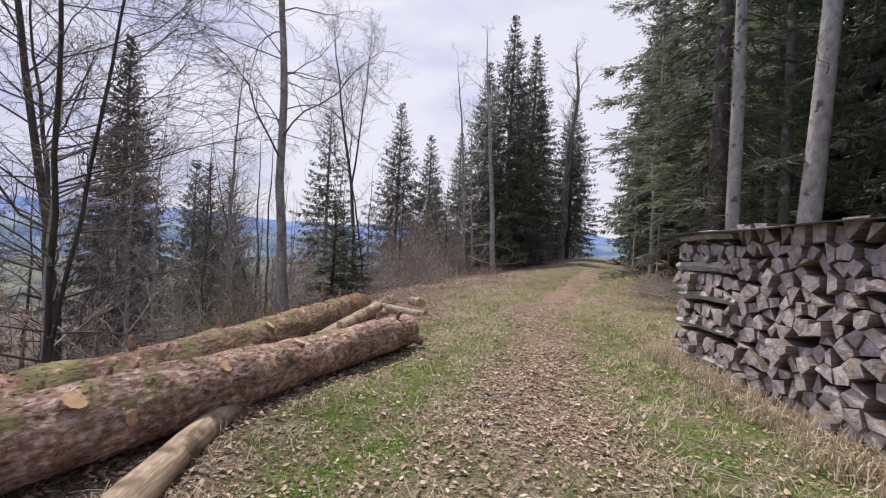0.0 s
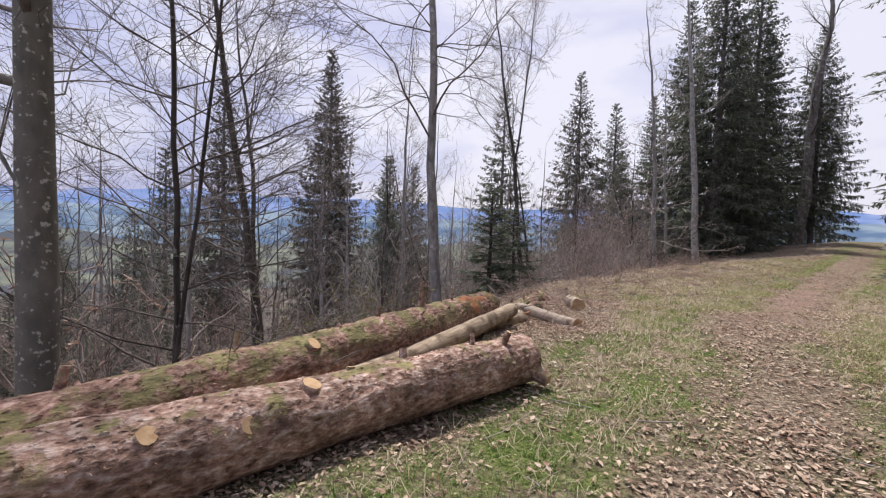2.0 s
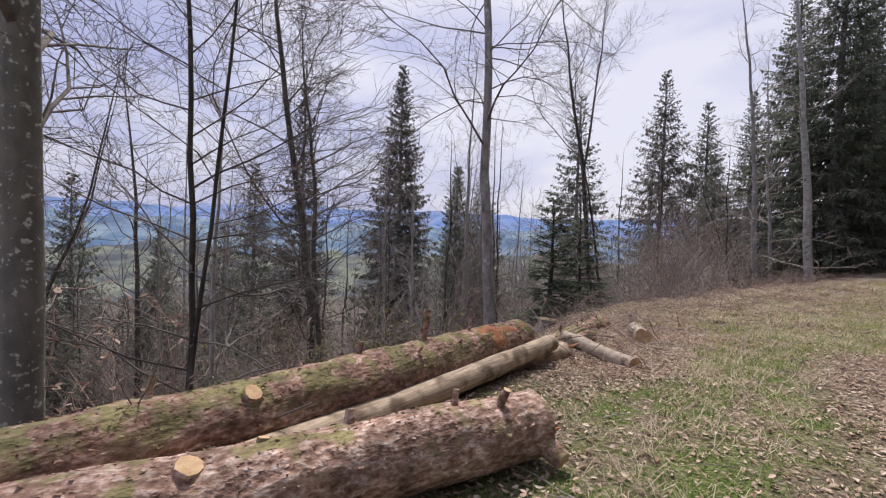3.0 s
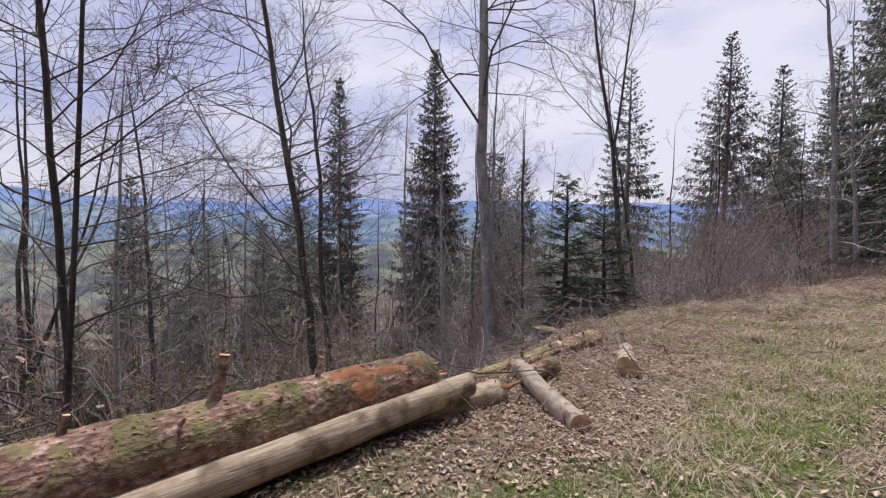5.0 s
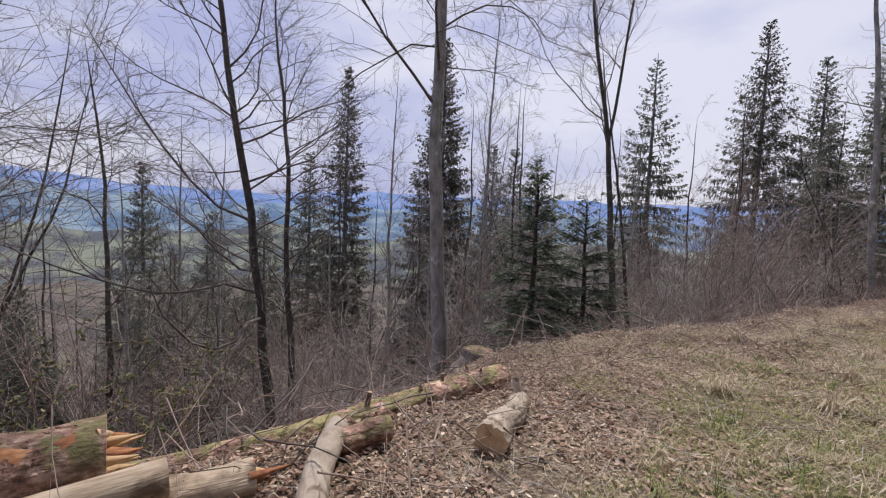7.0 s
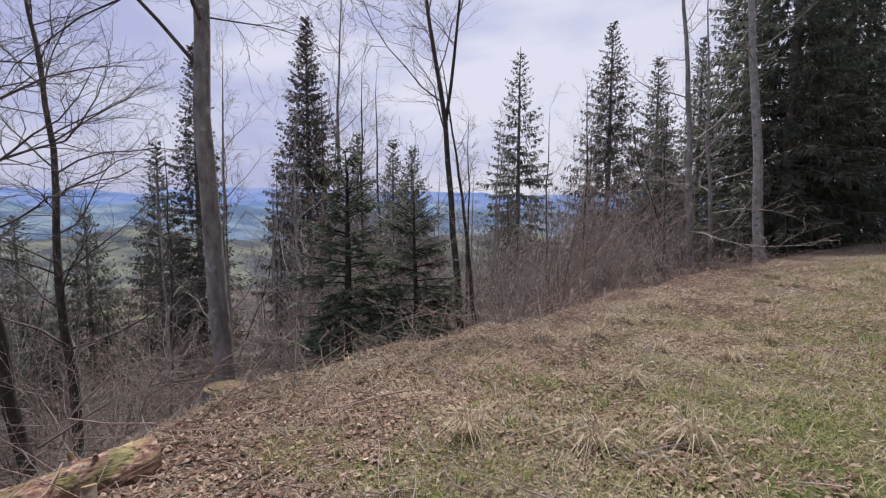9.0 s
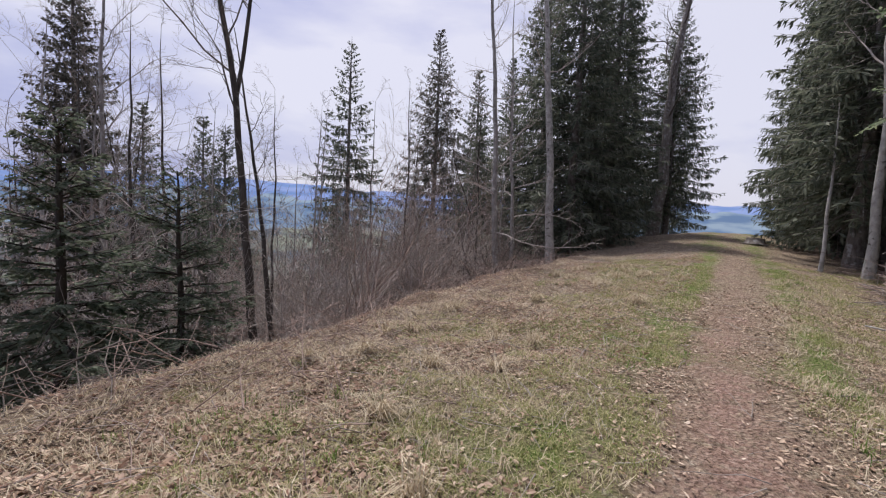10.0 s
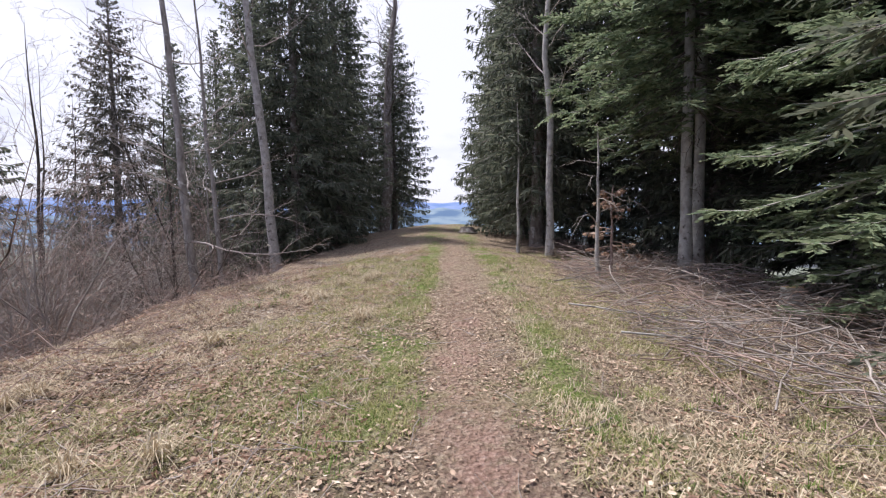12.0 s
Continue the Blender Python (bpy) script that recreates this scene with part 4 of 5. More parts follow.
for i, (x, y, k, sc) in enumerate(((-48.7, 16.1, 1, 6.0), (-40, 20, 0, 1.5), (-33, 22, 2, 2.0), (-16, 30, 1, 6.5), (-21, 42, 2, 8.0),
                                   (-2.5, 52, 0, 15.0), (-38, 6, 1, 1.0), (-26, 4, 0, 0.0), (-9.5, 38, 1, 3.0), (-46, 32, 1, 9.0), (-28, 48, 0, 10.0), (-5, 40, 2, 3.5), (-17, 8.5, 0, -1.2), (-24, 14, 2, -0.5), (-11.5, 26, 2, 1.0))):
    set_at(copy_thing(KINDS[k], pose(0, 0, 0)), x, y, 61 * i, scale=top_scale(x, y, sc, 22))


for i in range(16):
    x, y = -15 - 1.7 * i + 3 * math.sin(i * 5.1), 9 + 8 * math.sin(i * 2.3) + 0.25 * i
    set_at(copy_thing(KINDS[i % 3], pose(0, 0, 0)), x, y, 83 * i, scale=top_scale(x, y, -1.2 - 0.085 * math.hypot(x, y - 7) + 0.9 * math.sin(i * 3.7), 22))
scatter(THICKET, 130, lambda x, y, u: 9 < u < 40 and y < 34, (-9.0, -1.8), 68, 7, 6.3)
scatter(BARES, 44, lambda x, y, u: 9 < u < 40 and np.hypot(x, y - 8) > 12, (-4.5, -0.5), 58, 0, 13.0)


# ---- logs ----
def log(name, p, q, r0, r1, bark, cut, label, seed, sides=36, steps=90, bow=0.0, rough=0.02, knots=(), cut_label="", torn=None, nubs=0, flakes=0, splinters=0):
    """A felled trunk from p to q with sawn ends; knots: (place along, angle, radius, length) of sawn or broken branch stubs."""
    rng = np.random.default_rng(seed)
    p, q = np.array(p, float), np.array(q, float)
    root = new(name)
    root.matrix_basis = Matrix.Translation(p)
    axis = Matrix(np.array([unit(np.cross(unit(q - p), [0, 0, 1.0])), np.cross(unit(np.cross(unit(q - p), [0, 0, 1.0])), unit(q - p)), unit(q - p)]).T.tolist())
    root.matrix_basis = Matrix.Translation(p) @ axis.to_4x4()
    ln = float(np.linalg.norm(q - p))
    s = np.linspace(0, 1, steps)
    ph = rng.uniform(0, 6.28, 4)
    path = np.stack([bow * np.sin(s * np.pi) + 0.01 * np.sin(s * 9 + ph[0]), 0.012 * np.sin(s * 7 + ph[1]), s * ln], -1)
    rad = (r0 + (r1 - r0) * s) * (1 + 0.03 * np.sin(s * 13 + ph[2]) + 0.02 * np.sin(s * 31 + ph[3]))
    acc = Acc()
    v = rings(path, rad, sides)
    ctr = path[:, None, :]
    ang = np.arange(sides)[None, :] / sides * 6.28
    lump = 1 + rough * (1.2 * fractal(ang * 2 + ph[0] * 9, s[:, None] * ln * 3 + 0 * ang, 1.0, seed) + fractal(ang * 6, s[:, None] * ln * 9 + 0 * ang, 1.0, seed + 1) + 0.5 * fractal(ang * 14, s[:, None] * ln * 24 + 0 * ang, 1.0, seed + 2))
    v = ctr + (v - ctr) * lump[..., None]
    i = np.arange(steps - 1)[:, None] * sides
    j = np.arange(sides)[None, :]
    jn = (j + 1) % sides
    acc.add(v.reshape(-1, 3), np.stack([i + j, i + jn, i + sides + jn, i + sides + j], -1).reshape(-1, 4))
    part("bark", acc, bark, root)
    if flakes:
        fl = Acc()
        fi, fj = rng.integers(1, steps - 2, flakes), rng.integers(0, sides, flakes)
        base = v[fi, fj]
        out = base - path[fi]
        out /= np.linalg.norm(out, axis=1)[:, None]
        cross = np.cross(out, [0, 0, 1.0])
        base = base + cross * rng.uniform(-0.02, 0.02, (flakes, 1)) + np.array([0, 0, 1.0]) * rng.uniform(-0.05, 0.05, (flakes, 1))
        a_, b_ = rng.uniform(0.003, 0.01, (flakes, 1)), rng.uniform(0.004, 0.016, (flakes, 1))
        lift = rng.uniform(0.0, 0.0035, (flakes, 4, 1))
        z_ = np.array([0, 0, 1.0])
        quad = np.stack([base - cross * a_ - z_ * b_ * 0.8, base + cross * a_ * 0.8 - z_ * b_, base + cross * a_ + z_ * b_ * 0.9, base - cross * a_ * 0.7 + z_ * b_], 1)
        quad += rng.normal(size=quad.shape) * 0.003 + out[:, None, :] * lift
        fl.add(quad.reshape(-1, 3), np.arange(flakes * 4).reshape(-1, 4))
        tagged(part("flaky_bark", fl, bark, root, smooth=False), kind="stuff")
    for end in (0, steps - 1):
        e = Acc()
        c = v[end].mean(0)
        inner = c + (v[end] - c) * 0.5
        ring = np.vstack([v[end], inner, c])
        m = np.arange(sides)
        mn = (m + 1) % sides
        e.add(ring, np.stack([m, mn, mn + sides, m + sides], -1), np.stack([m + sides, mn + sides, 0 * m + 2 * sides], -1))
        part("cut_end", e, cut, root, cut_label)
    for _ in range(splinters):
        k = Acc()
        a, q = rng.uniform(0, 6.28), rng.uniform(0.25, 0.95) * r1
        c = path[-1] + np.array([math.cos(a) * q, math.sin(a) * q, -0.03])
        reach = rng.uniform(0.05, 0.22)
        tip = c + np.array([rng.normal() * 0.02, rng.normal() * 0.02, reach])
        tube(k, [c, c * 0.5 + tip * 0.5 + rng.normal(size=3) * 0.006, tip], [0.035, 0.022, 0.004], 5, 0, rng, 0.2)
        part("splinter", k, M_CUT if rng.random() < 0.55 else M_RED_INNER, root)
    for _ in range(nubs):
        k = Acc()
        f, a = rng.uniform(0.1, 0.97), rng.uniform(0.2, 2.6)
        c = np.array([np.interp(f, s, path[:, 0]), np.interp(f, s, path[:, 1]), f * ln])
        d = np.array([np.cos(a), np.sin(a), rng.uniform(-0.3, 0.5)])
        rr, kr = np.interp(f, s, rad), rng.uniform(0.01, 0.022)
        e = c + d * (rr + rng.uniform(0.015, 0.07))
        tube(k, [c + d * rr * 0.7, c + d * rr, e], [kr * 1.8, kr * 1.2, kr * 0.6], 7, 0, rng, 0.12, caps=0)
        part("twig_stub", k, bark, root)
    for f, a, kr, kl in knots:
        k = Acc()
        c = np.array([np.interp(f, s, path[:, 0]), np.interp(f, s, path[:, 1]), f * ln])
        d = np.array([-np.cos(a), -np.sin(a), 0.25])
        rr = r0 + (r1 - r0) * f
        kl = kl * 0.35 if kl < 0.05 else kl
        tube(k, [c + d * rr * 0.6, c + d * (rr + kl * 0.5), c + d * (rr + kl)], [kr * 1.15, kr, kr * 0.92], 10, 0, rng, 0.05, caps=1)
        part("branch_stub", k, [bark, cut], root, "sawn branch stub with pale wood")
    if torn:
        f0, f1, a0, a1 = torn
        w = Acc()
        us, an = np.linspace(f0, f1, 14), np.linspace(a0, a1, 9)
        gg = []
        for i_, u in enumerate(us):
            c = np.array([np.interp(u, s, path[:, 0]), np.interp(u, s, path[:, 1]), u * ln])
            rr = np.interp(u, s, rad) * 1.05
            jag = 0.25 * fractal(u * 60, 0.0, 1.0, seed)
            gg.append([c + rr * np.array([np.cos(a), np.sin(a), 0]) for a in (a0 + a1) / 2 + jag + (an - (a0 + a1) / 2) * (0.25 + 0.75 * math.sin(math.pi * min(1, i_ / 9))) * (1 + 0.5 * fractal(u * 90, 1.0, 1.0, seed))])
        gg = np.array(gg)
        i, j = np.meshgrid(np.arange(13), np.arange(8), indexing="ij")
        w.add(gg.reshape(-1, 3), np.stack([i * 9 + j, i * 9 + j + 1, (i + 1) * 9 + j + 1, (i + 1) * 9 + j], -1).reshape(-1, 4))
        part("torn_bark", w, M_RED_INNER, root, "torn orange-red inner bark")
    return tagged(root, label, "log")


log("spruce_log", (-2.15, 1.6, 0.1), (0.33, 7.2, 0.2), 0.25, 0.2, M_LOG_BARK, M_CUT, "long reddish-barked spruce log with sawn branch stubs, lying on grass", 1, bow=-0.12, nubs=8, rough=0.045, flakes=5000,
    knots=((0.68, -1.9, 0.06, 0.03), (0.62, -2.6, 0.05, 0.02), (0.55, -2.3, 0.05, 0.02), (0.40, -2.2, 0.07, 0.03), (0.44, -3.0, 0.05, 0.03), (0.8, -1.2, 0.03, 0.06), (0.94, -1.9, 0.025, 0.1), (0.9, -1.4, 0.02, 0.08), (0.73, -1.4, 0.03, 0.03), (0.985, 2.72, 0.065, 0.1)), splinters=6)
log("spruce_log", (-1.95, 2.2, 0.2), (-0.76, 9.2, 0.22), 0.22, 0.22, M_LOG_MOSS, M_CUT, "long mossy spruce log with broken stubs at the slope's edge", 2, bow=0.16, nubs=14, rough=0.055, flakes=5000, torn=(0.87, 0.985, 0.3, 1.5), splinters=14,
    knots=((0.55, -2.2, 0.06, 0.03), (0.767, -1.5, 0.035, 0.26), (0.86, -1.5, 0.02, 0.12), (0.67, -1.5, 0.02, 0.1), (0.35, -1.4, 0.025, 0.1), (0.48, -1.3, 0.02, 0.12)))
log("peeled_log", (-0.98, 5.2, 0.02), (-0.45, 9.42, 0.17), 0.11, 0.098, M_PEELED, M_CUT, "pale peeled log resting beside the bark-covered logs", 3, bow=0.03, rough=0.015)
log("peeled_log", (-0.95, 7.6, -0.02), (-0.45, 9.85, 0.0), 0.11, 0.12, M_PEELED, M_CUT, "pale barkless log with a split end on dry grass", 4, rough=0.05, splinters=7)
log("peeled_log", (-0.55, 2.7, -0.1), (-0.78, 5.3, 0.0), 0.1, 0.09, M_PEELED, M_CUT, "peeled pale log lying under the spruce log", 5, rough=0.02)
log("mossy_log", (-1.35, 8.6, -0.2), (-0.7, 12.45, -0.07), 0.09, 0.14, M_LOG_MOSS, M_CUT, "thin mossy log with a fresh sawn end", 6, bow=0.05, rough=0.06, nubs=12, flakes=1500,
    knots=((0.6, -1.6, 0.02, 0.1), (0.8, -1.4, 0.02, 0.06)))
log("short_log", (-0.66, 10.5, 0.03), (0.42, 9.7, 0.02), 0.085, 0.09, M_TAN_BARK, M_CUT, "short smooth grey log lying across dry grass", 7, bow=0.02, rough=0.02)
log("short_log", (0.2, 11.2, 0.05), (-0.08, 11.95, 0.03), 0.115, 0.085, M_TAN_BARK, M_CUT, "short stout log with rough pale bark and a broken spike", 8, rough=0.08, nubs=5, flakes=250,
    knots=((0.93, -1.3, 0.035, 0.12),))
log("short_log", (-0.52, 10.32, 0.0), (-0.4, 10.78, 0.03), 0.09, 0.09, M_LOG_MOSS, M_CUT, "short mossy log beside the grey one", 9, rough=0.05)


# ---- stump, snag and brush ----
def stump(x, y, r, h, bark, top, label, seed):
    rng = np.random.default_rng(seed)
    root = new("tree_stump")
    root.matrix_basis = pose(x, y, ground_h(x, y), rng.uniform(-6, 6), rng.uniform(-6, 6), rng.uniform(0, 360))
    a = Acc()
    ang = np.linspace(0, 6.283, 20, endpoint=False)
    flare = 1 + 0.12 * np.sin(ang * 4 + seed) + 0.06 * np.sin(ang * 7)
    hs = np.array([-0.15, 0.0, 0.3, 0.7, 1.0])
    v = np.stack([np.stack([np.cos(ang) * r * f * (flare if i < 3 else 1 + (flare - 1) * 0.3), np.sin(ang) * r * f * (flare if i < 3 else 1 + (flare - 1) * 0.3), np.full(20, hs[i] * h) + (rng.normal(size=20) * 0.01 if i == 4 else 0)], -1)
                  for i, f in enumerate((1.5, 1.3, 1.08, 1.0, 0.97))])
    i, j = np.arange(4)[:, None] * 20, np.arange(20)[None, :]
    a.add(v.reshape(-1, 3), np.stack([i + j, i + (j + 1) % 20, i + 20 + (j + 1) % 20, i + 20 + j], -1).reshape(-1, 4))
    part("bark", a, bark, root)
    t = Acc()
    m = np.arange(20)
    t.add(np.vstack([v[4], [[0, 0, h * 1.06]]]), tris=np.stack([m, (m + 1) % 20, 0 * m + 20], -1))
    part("top", t, top, root)
    return tagged(root, label, "stump")


stump(-2.25, 13.8, 0.24, 0.24, M_SPRUCE_BARK, M_LOG_MOSS, "low brown mossy tree stump at the slope's edge", 1)
stump(12.0, 19.1, 0.16, 0.42, M_PALE_BARK, M_CUT, "pale tree stump among cut brush", 2)
stump(12.6, 33.5, 0.35, 0.25, M_SPRUCE_BARK, M_CUT, "low sawn stump beside the path", 3)

snag = bare_tree(80, 3.5, 0.06, M_PALE_BARK, M_TWIG_PALE, first=0.35, limbs=9, reach=0.42, rise=0.15, children=(3,), tropism=-0.16, name="dead_snag", tip=0.5)
set_at(tagged(snag, "pale dead snag with arching bare branches", "tree"), 10.7, 22.4)
dead_fir = spruce(81, 2.2, 0.03, 0.1, 0.9, M_TWIG_RED, M_BROWN_LEAF, 0.2, 5, 0.12, 0.4, sparse=0.5, name="withered_fir")
set_at(tagged(dead_fir, "small withered reddish fir among brush", "tree"), 11.3, 22.6)

rng1 = np.random.default_rng(12)


def sticks(name, count, where, length, radius, mat, label, lift=0.25, flat=0.12):
    acc = Acc()
    for _ in range(count):
        x, y = where()
        a = rng1.uniform(0, 6.28)
        ln = rng1.uniform(*length)
        d = np.array([np.cos(a), np.sin(a), rng1.uniform(-flat, flat)])
        z = ground_h(x, y) + 0.02 + rng1.random() ** 2 * lift
        c = np.array([x, y, z])
        k = 5
        s = np.linspace(-0.5, 0.5, k)
        pts = c + d * (s * ln)[:, None] + np.cumsum(rng1.normal(size=(k, 3)), 0) * ln * 0.025
        pts[:, 2] = np.maximum(pts[:, 2], land(pts[:, 0], pts[:, 1]) + 0.006)
        r = rng1.uniform(*radius)
        tube(acc, pts, np.linspace(r, r * 0.4, k), 5, 0)
        if ln > 0.8:
            for _ in range(3):
                f = rng1.integers(1, k)
                sd = unit(d + rng1.normal(size=3) * 0.6)
                tube(acc, [pts[f], pts[f] + sd * ln * 0.15, pts[f] + sd * ln * 0.28 + [0, 0, rng1.uniform(-0.03, 0.05)]], [r * 0.5, r * 0.35, r * 0.2], 3, 0)
    return tagged(new(name, acc.mesh(name, mat)), label, "brush", kind="stuff")


def along(y0, y1, o0, o1):
    def pick():
        y = rng1.uniform(y0, y1)
        return float(road_x(y)) + rng1.uniform(o0, o1), y
    return pick


def west(y0, y1, u0, u1):
    def pick():
        y = rng1.uniform(y0, y1)
        return float(np.interp(y, ROAD_Y, EDGE_X)) - rng1.uniform(u0, u1), y
    return pick


sticks("brush_heap", 800, along(16.0, 24, 2.6, 7.5), (0.3, 1.6), (0.003, 0.011), M_TWIG_RED, "heap of cut bare branches beside the path", 0.4, 0.4)
sticks("brush_heap", 520, along(16.0, 24, 2.7, 7.2), (0.4, 2.0), (0.004, 0.013), M_TWIG_PALE, "pale cut branches strewn on the brush", 0.45, 0.35)
sticks("brush_heap", 260, along(22.5, 34, 3.0, 6.0), (0.4, 2.0), (0.004, 0.016), M_TWIG_RED, "cut branches along the forest edge", 0.3)
sticks("fallen_twigs", 420, along(2, 22, -4.5, 4.0), (0.1, 0.6), (0.002, 0.006), M_TWIG_PALE, "scattered dead twigs on the ground", 0.02, 0.05)
sticks("slope_brush", 1500, west(9, 32, -1.6, 3.0), (0.2, 1.1), (0.002, 0.007), M_TWIG_RED, "dead bramble stems and twigs on the slope's edge", 0.45, 0.8)
sticks("slope_brush", 500, west(12.5, 24, -2.8, 0.5), (0.15, 0.8), (0.002, 0.005), M_TWIG_RED, "thin dead stems tangled in the verge", 0.16, 0.5)
sticks("verge_stalks", 1500, along(10.5, 30, -5.2, -1.0), (0.08, 0.45), (0.0015, 0.0045), M_TWIG_PALE, "pale dry stalks matted over the verge", 0.1, 0.6)
sticks("verge_stalks", 500, along(13, 26, 1.2, 4.5), (0.08, 0.4), (0.0015, 0.004), M_TWIG_RED, "thin brown stalks beside the path", 0.06, 0.5)
sticks("slope_brush", 300, west(2, 16, -0.3, 3.0), (0.3, 1.5), (0.003, 0.01), M_TWIG, "dead twigs along the slope's edge", 0.35, 0.5)
for x0, y0, x1, y1 in ((7.9, 18.9, 10.4, 17.1), (8.3, 20.4, 9.9, 18.6)):
    acc = Acc()
    pts = np.linspace((x0, y0, ground_h(x0, y0) + 0.08), (x1, y1, ground_h(x1, y1) + 0.06), 7)
    pts[:, :2] += np.random.default_rng(int(x0 * 10)).normal(size=(7, 2)) * 0.03
    tube(acc, pts, np.linspace(0.016, 0.008, 7), 7, 0)
    tagged(new("fallen_branch", acc.mesh("fallen_branch", M_PALE_BARK)), "long pale fallen branch on the brush", "branch")

for i, (x, y, sc, sd) in enumerate(((-2.4, 8.3, 1.5, 90), (-2.9, 9.4, 1.6, 91), (-2.5, 7.3, 1.0, 92))):
    b = shrub(sd, 1.1, 10, M_TWIG_RED, 0.9, (5, 2), "bramble_bush", 3200, M_BRAMBLE, 0.011)
    set_at(tagged(b, "straggly bramble bush with green and yellowing leaves", "bush"), x, y, 40 * i, scale=sc)
leafy = shrub(95, 1.6, 7, M_TWIG_RED, 0.7, (6, 3), "beech_shrub", 420, M_BROWN_LEAF, 0.02)
set_at(tagged(leafy, "young beech with withered brown leaves", "shrub", group="withered shrubs"), -1.2, 22.6)
for i, (x, y, sc) in enumerate(((0.2, 26.0, 0.9), (-5.4, 6.5, 2.4), (-0.4, 24.4, 0.8), (-2.0, 21.0, 0.6))):
    set_at(copy_thing(leafy, pose(0, 0, 0)), x, y, 100 * i, scale=sc)


# Broken bough hanging from the beech
acc = Acc()
tube(acc, np.array([(-3.86, 5.5, 2.45), (-4.1, 5.3, 2.5), (-4.3, 5.25, 2.42)]), [0.06, 0.045, 0.035], 8, 0, caps=0)
tube(acc, np.array([(-4.3, 5.25, 2.44), (-4.05, 5.2, 2.1), (-3.75, 5.25, 1.75), (-3.6, 5.3, 1.5)]), [0.028, 0.022, 0.018, 0.01], 6, 0)
ob = tagged(new("broken_branch", acc.mesh("broken_branch", M_BEECH_BARK)), "snapped dead branch hanging on the beech trunk", "branch")


# ---- fallen leaves and grass ----
def litter(name, count, seed, mat, size, where, label, lift=0.012):
    rng = np.random.default_rng(seed)
    x, y = where(rng, count)
    pts = np.stack([x, y, land(x, y) + lift * rng.uniform(0.4, 2.0, len(x))], -1)
    acc = Acc()
    add_leaves(acc, rng, pts, size, 0.45)
    return tagged(new(name, acc.mesh(name, mat, False)), label, "leaves", kind="stuff")


def corridor(o0, o1, y0=2.0, y1=24.0, skip=0.0):
    def pick(rng, n):
        y = y0 + (y1 - y0) * rng.random(n)
        x = road_x(y) + rng.uniform(o0, o1, n)
        keep = (rng.random(n) < np.interp(y, (9, 13), (0.7, 0.36)) + 0.5 * fractal(x, y, 0.7, 44)) & (rng.random(n) > np.maximum(zone_grass(x, y) * 0.7, np.minimum(1, zone_track(x, y) * 1.2) * 0.93)) & (x > np.interp(y, ROAD_Y, EDGE_X) - 2.5)
        return x[keep], y[keep]
    return pick


litter("leaf_litter", 340000, 3, M_LITTER, 0.0145, corridor(-4.6, 5.0, 2.0, 21.0), "fallen brown and grey leaves on the ground")
litter("leaf_litter", 70000, 33, M_LITTER, 0.017, corridor(-5.0, 5.0, 19.0, 36.0), "fallen leaves further along the path")
litter("leaf_litter", 50000, 4, M_BROWN_LEAF, 0.019, corridor(-8, -2.8, 9, 30), "reddish withered leaves on the slope's edge")


def blades(name, count, seed, mat, where, height, label, clump=12, lie=0.6, least=0.15):
    rng = np.random.default_rng(seed)
    x, y = where(rng, count)
    n = len(x)
    x, y = np.repeat(x, clump), np.repeat(y, clump)
    m = n * clump
    x, y = x + rng.normal(size=m) * 0.035, y + rng.normal(size=m) * 0.035
    b = np.stack([x, y, land(x, y) - 0.005], -1)
    a = rng.uniform(0, 6.28, m)
    ln = rng.uniform(*height, m)
    lay = rng.uniform(least, 1.0, m) * lie
    d = np.stack([np.cos(a), np.sin(a), 0 * a], -1)
    c = np.stack([-np.sin(a), np.cos(a), 0 * a], -1) * (0.0016 + 0.007 * ln)[:, None]
    mid = b + d * (ln * lay * 0.45)[:, None] + np.array([0, 0, 1.0]) * (ln * (1 - lay * 0.35) * 0.55)[:, None]
    end = b + d * (ln * lay * 1.1)[:, None] + np.array([0, 0, 1.0]) * np.maximum(ln * (1 - lay) * 0.95, 0.008)[:, None]
    v = np.stack([b - c, b + c, mid + c * 0.8, mid - c * 0.8, end], 1).reshape(-1, 3)
    k = np.arange(m) * 5
    acc = Acc()
    acc.add(v, np.stack([k, k + 1, k + 2, k + 3], -1), np.stack([k + 3, k + 2, k + 4], -1))
    return tagged(new(name, acc.mesh(name, mat, False)), label, "grass", kind="stuff")


def grassy(rng, n):
    y = 2.0 + 24.0 * rng.random(n) ** 1.15
    x = road_x(y) + rng.uniform(-5.0, 4.5, n)
    keep = rng.random(n) < zone_grass(x, y) * np.clip(fractal(x, y, 0.8, 40) * 1.2 + 0.6, 0, 1)
    return x[keep], y[keep]


def strawy(rng, n):
    y = 2.0 + 22.0 * rng.random(n)
    x = road_x(y) + rng.uniform(-5.2, 5.5, n)
    off = np.abs(x - road_x(y))
    keep = (rng.random(n) < np.clip(0.25 + 0.5 * fractal(x, y, 1.1, 41) + 0.12 * off, 0, 1)) & (x > np.interp(y, ROAD_Y, EDGE_X) - 1.5) & (off > 0.6) & ((x > 0.75) | (y > 12.6) | (rng.random(n) < 0.25))
    return x[keep], y[keep]


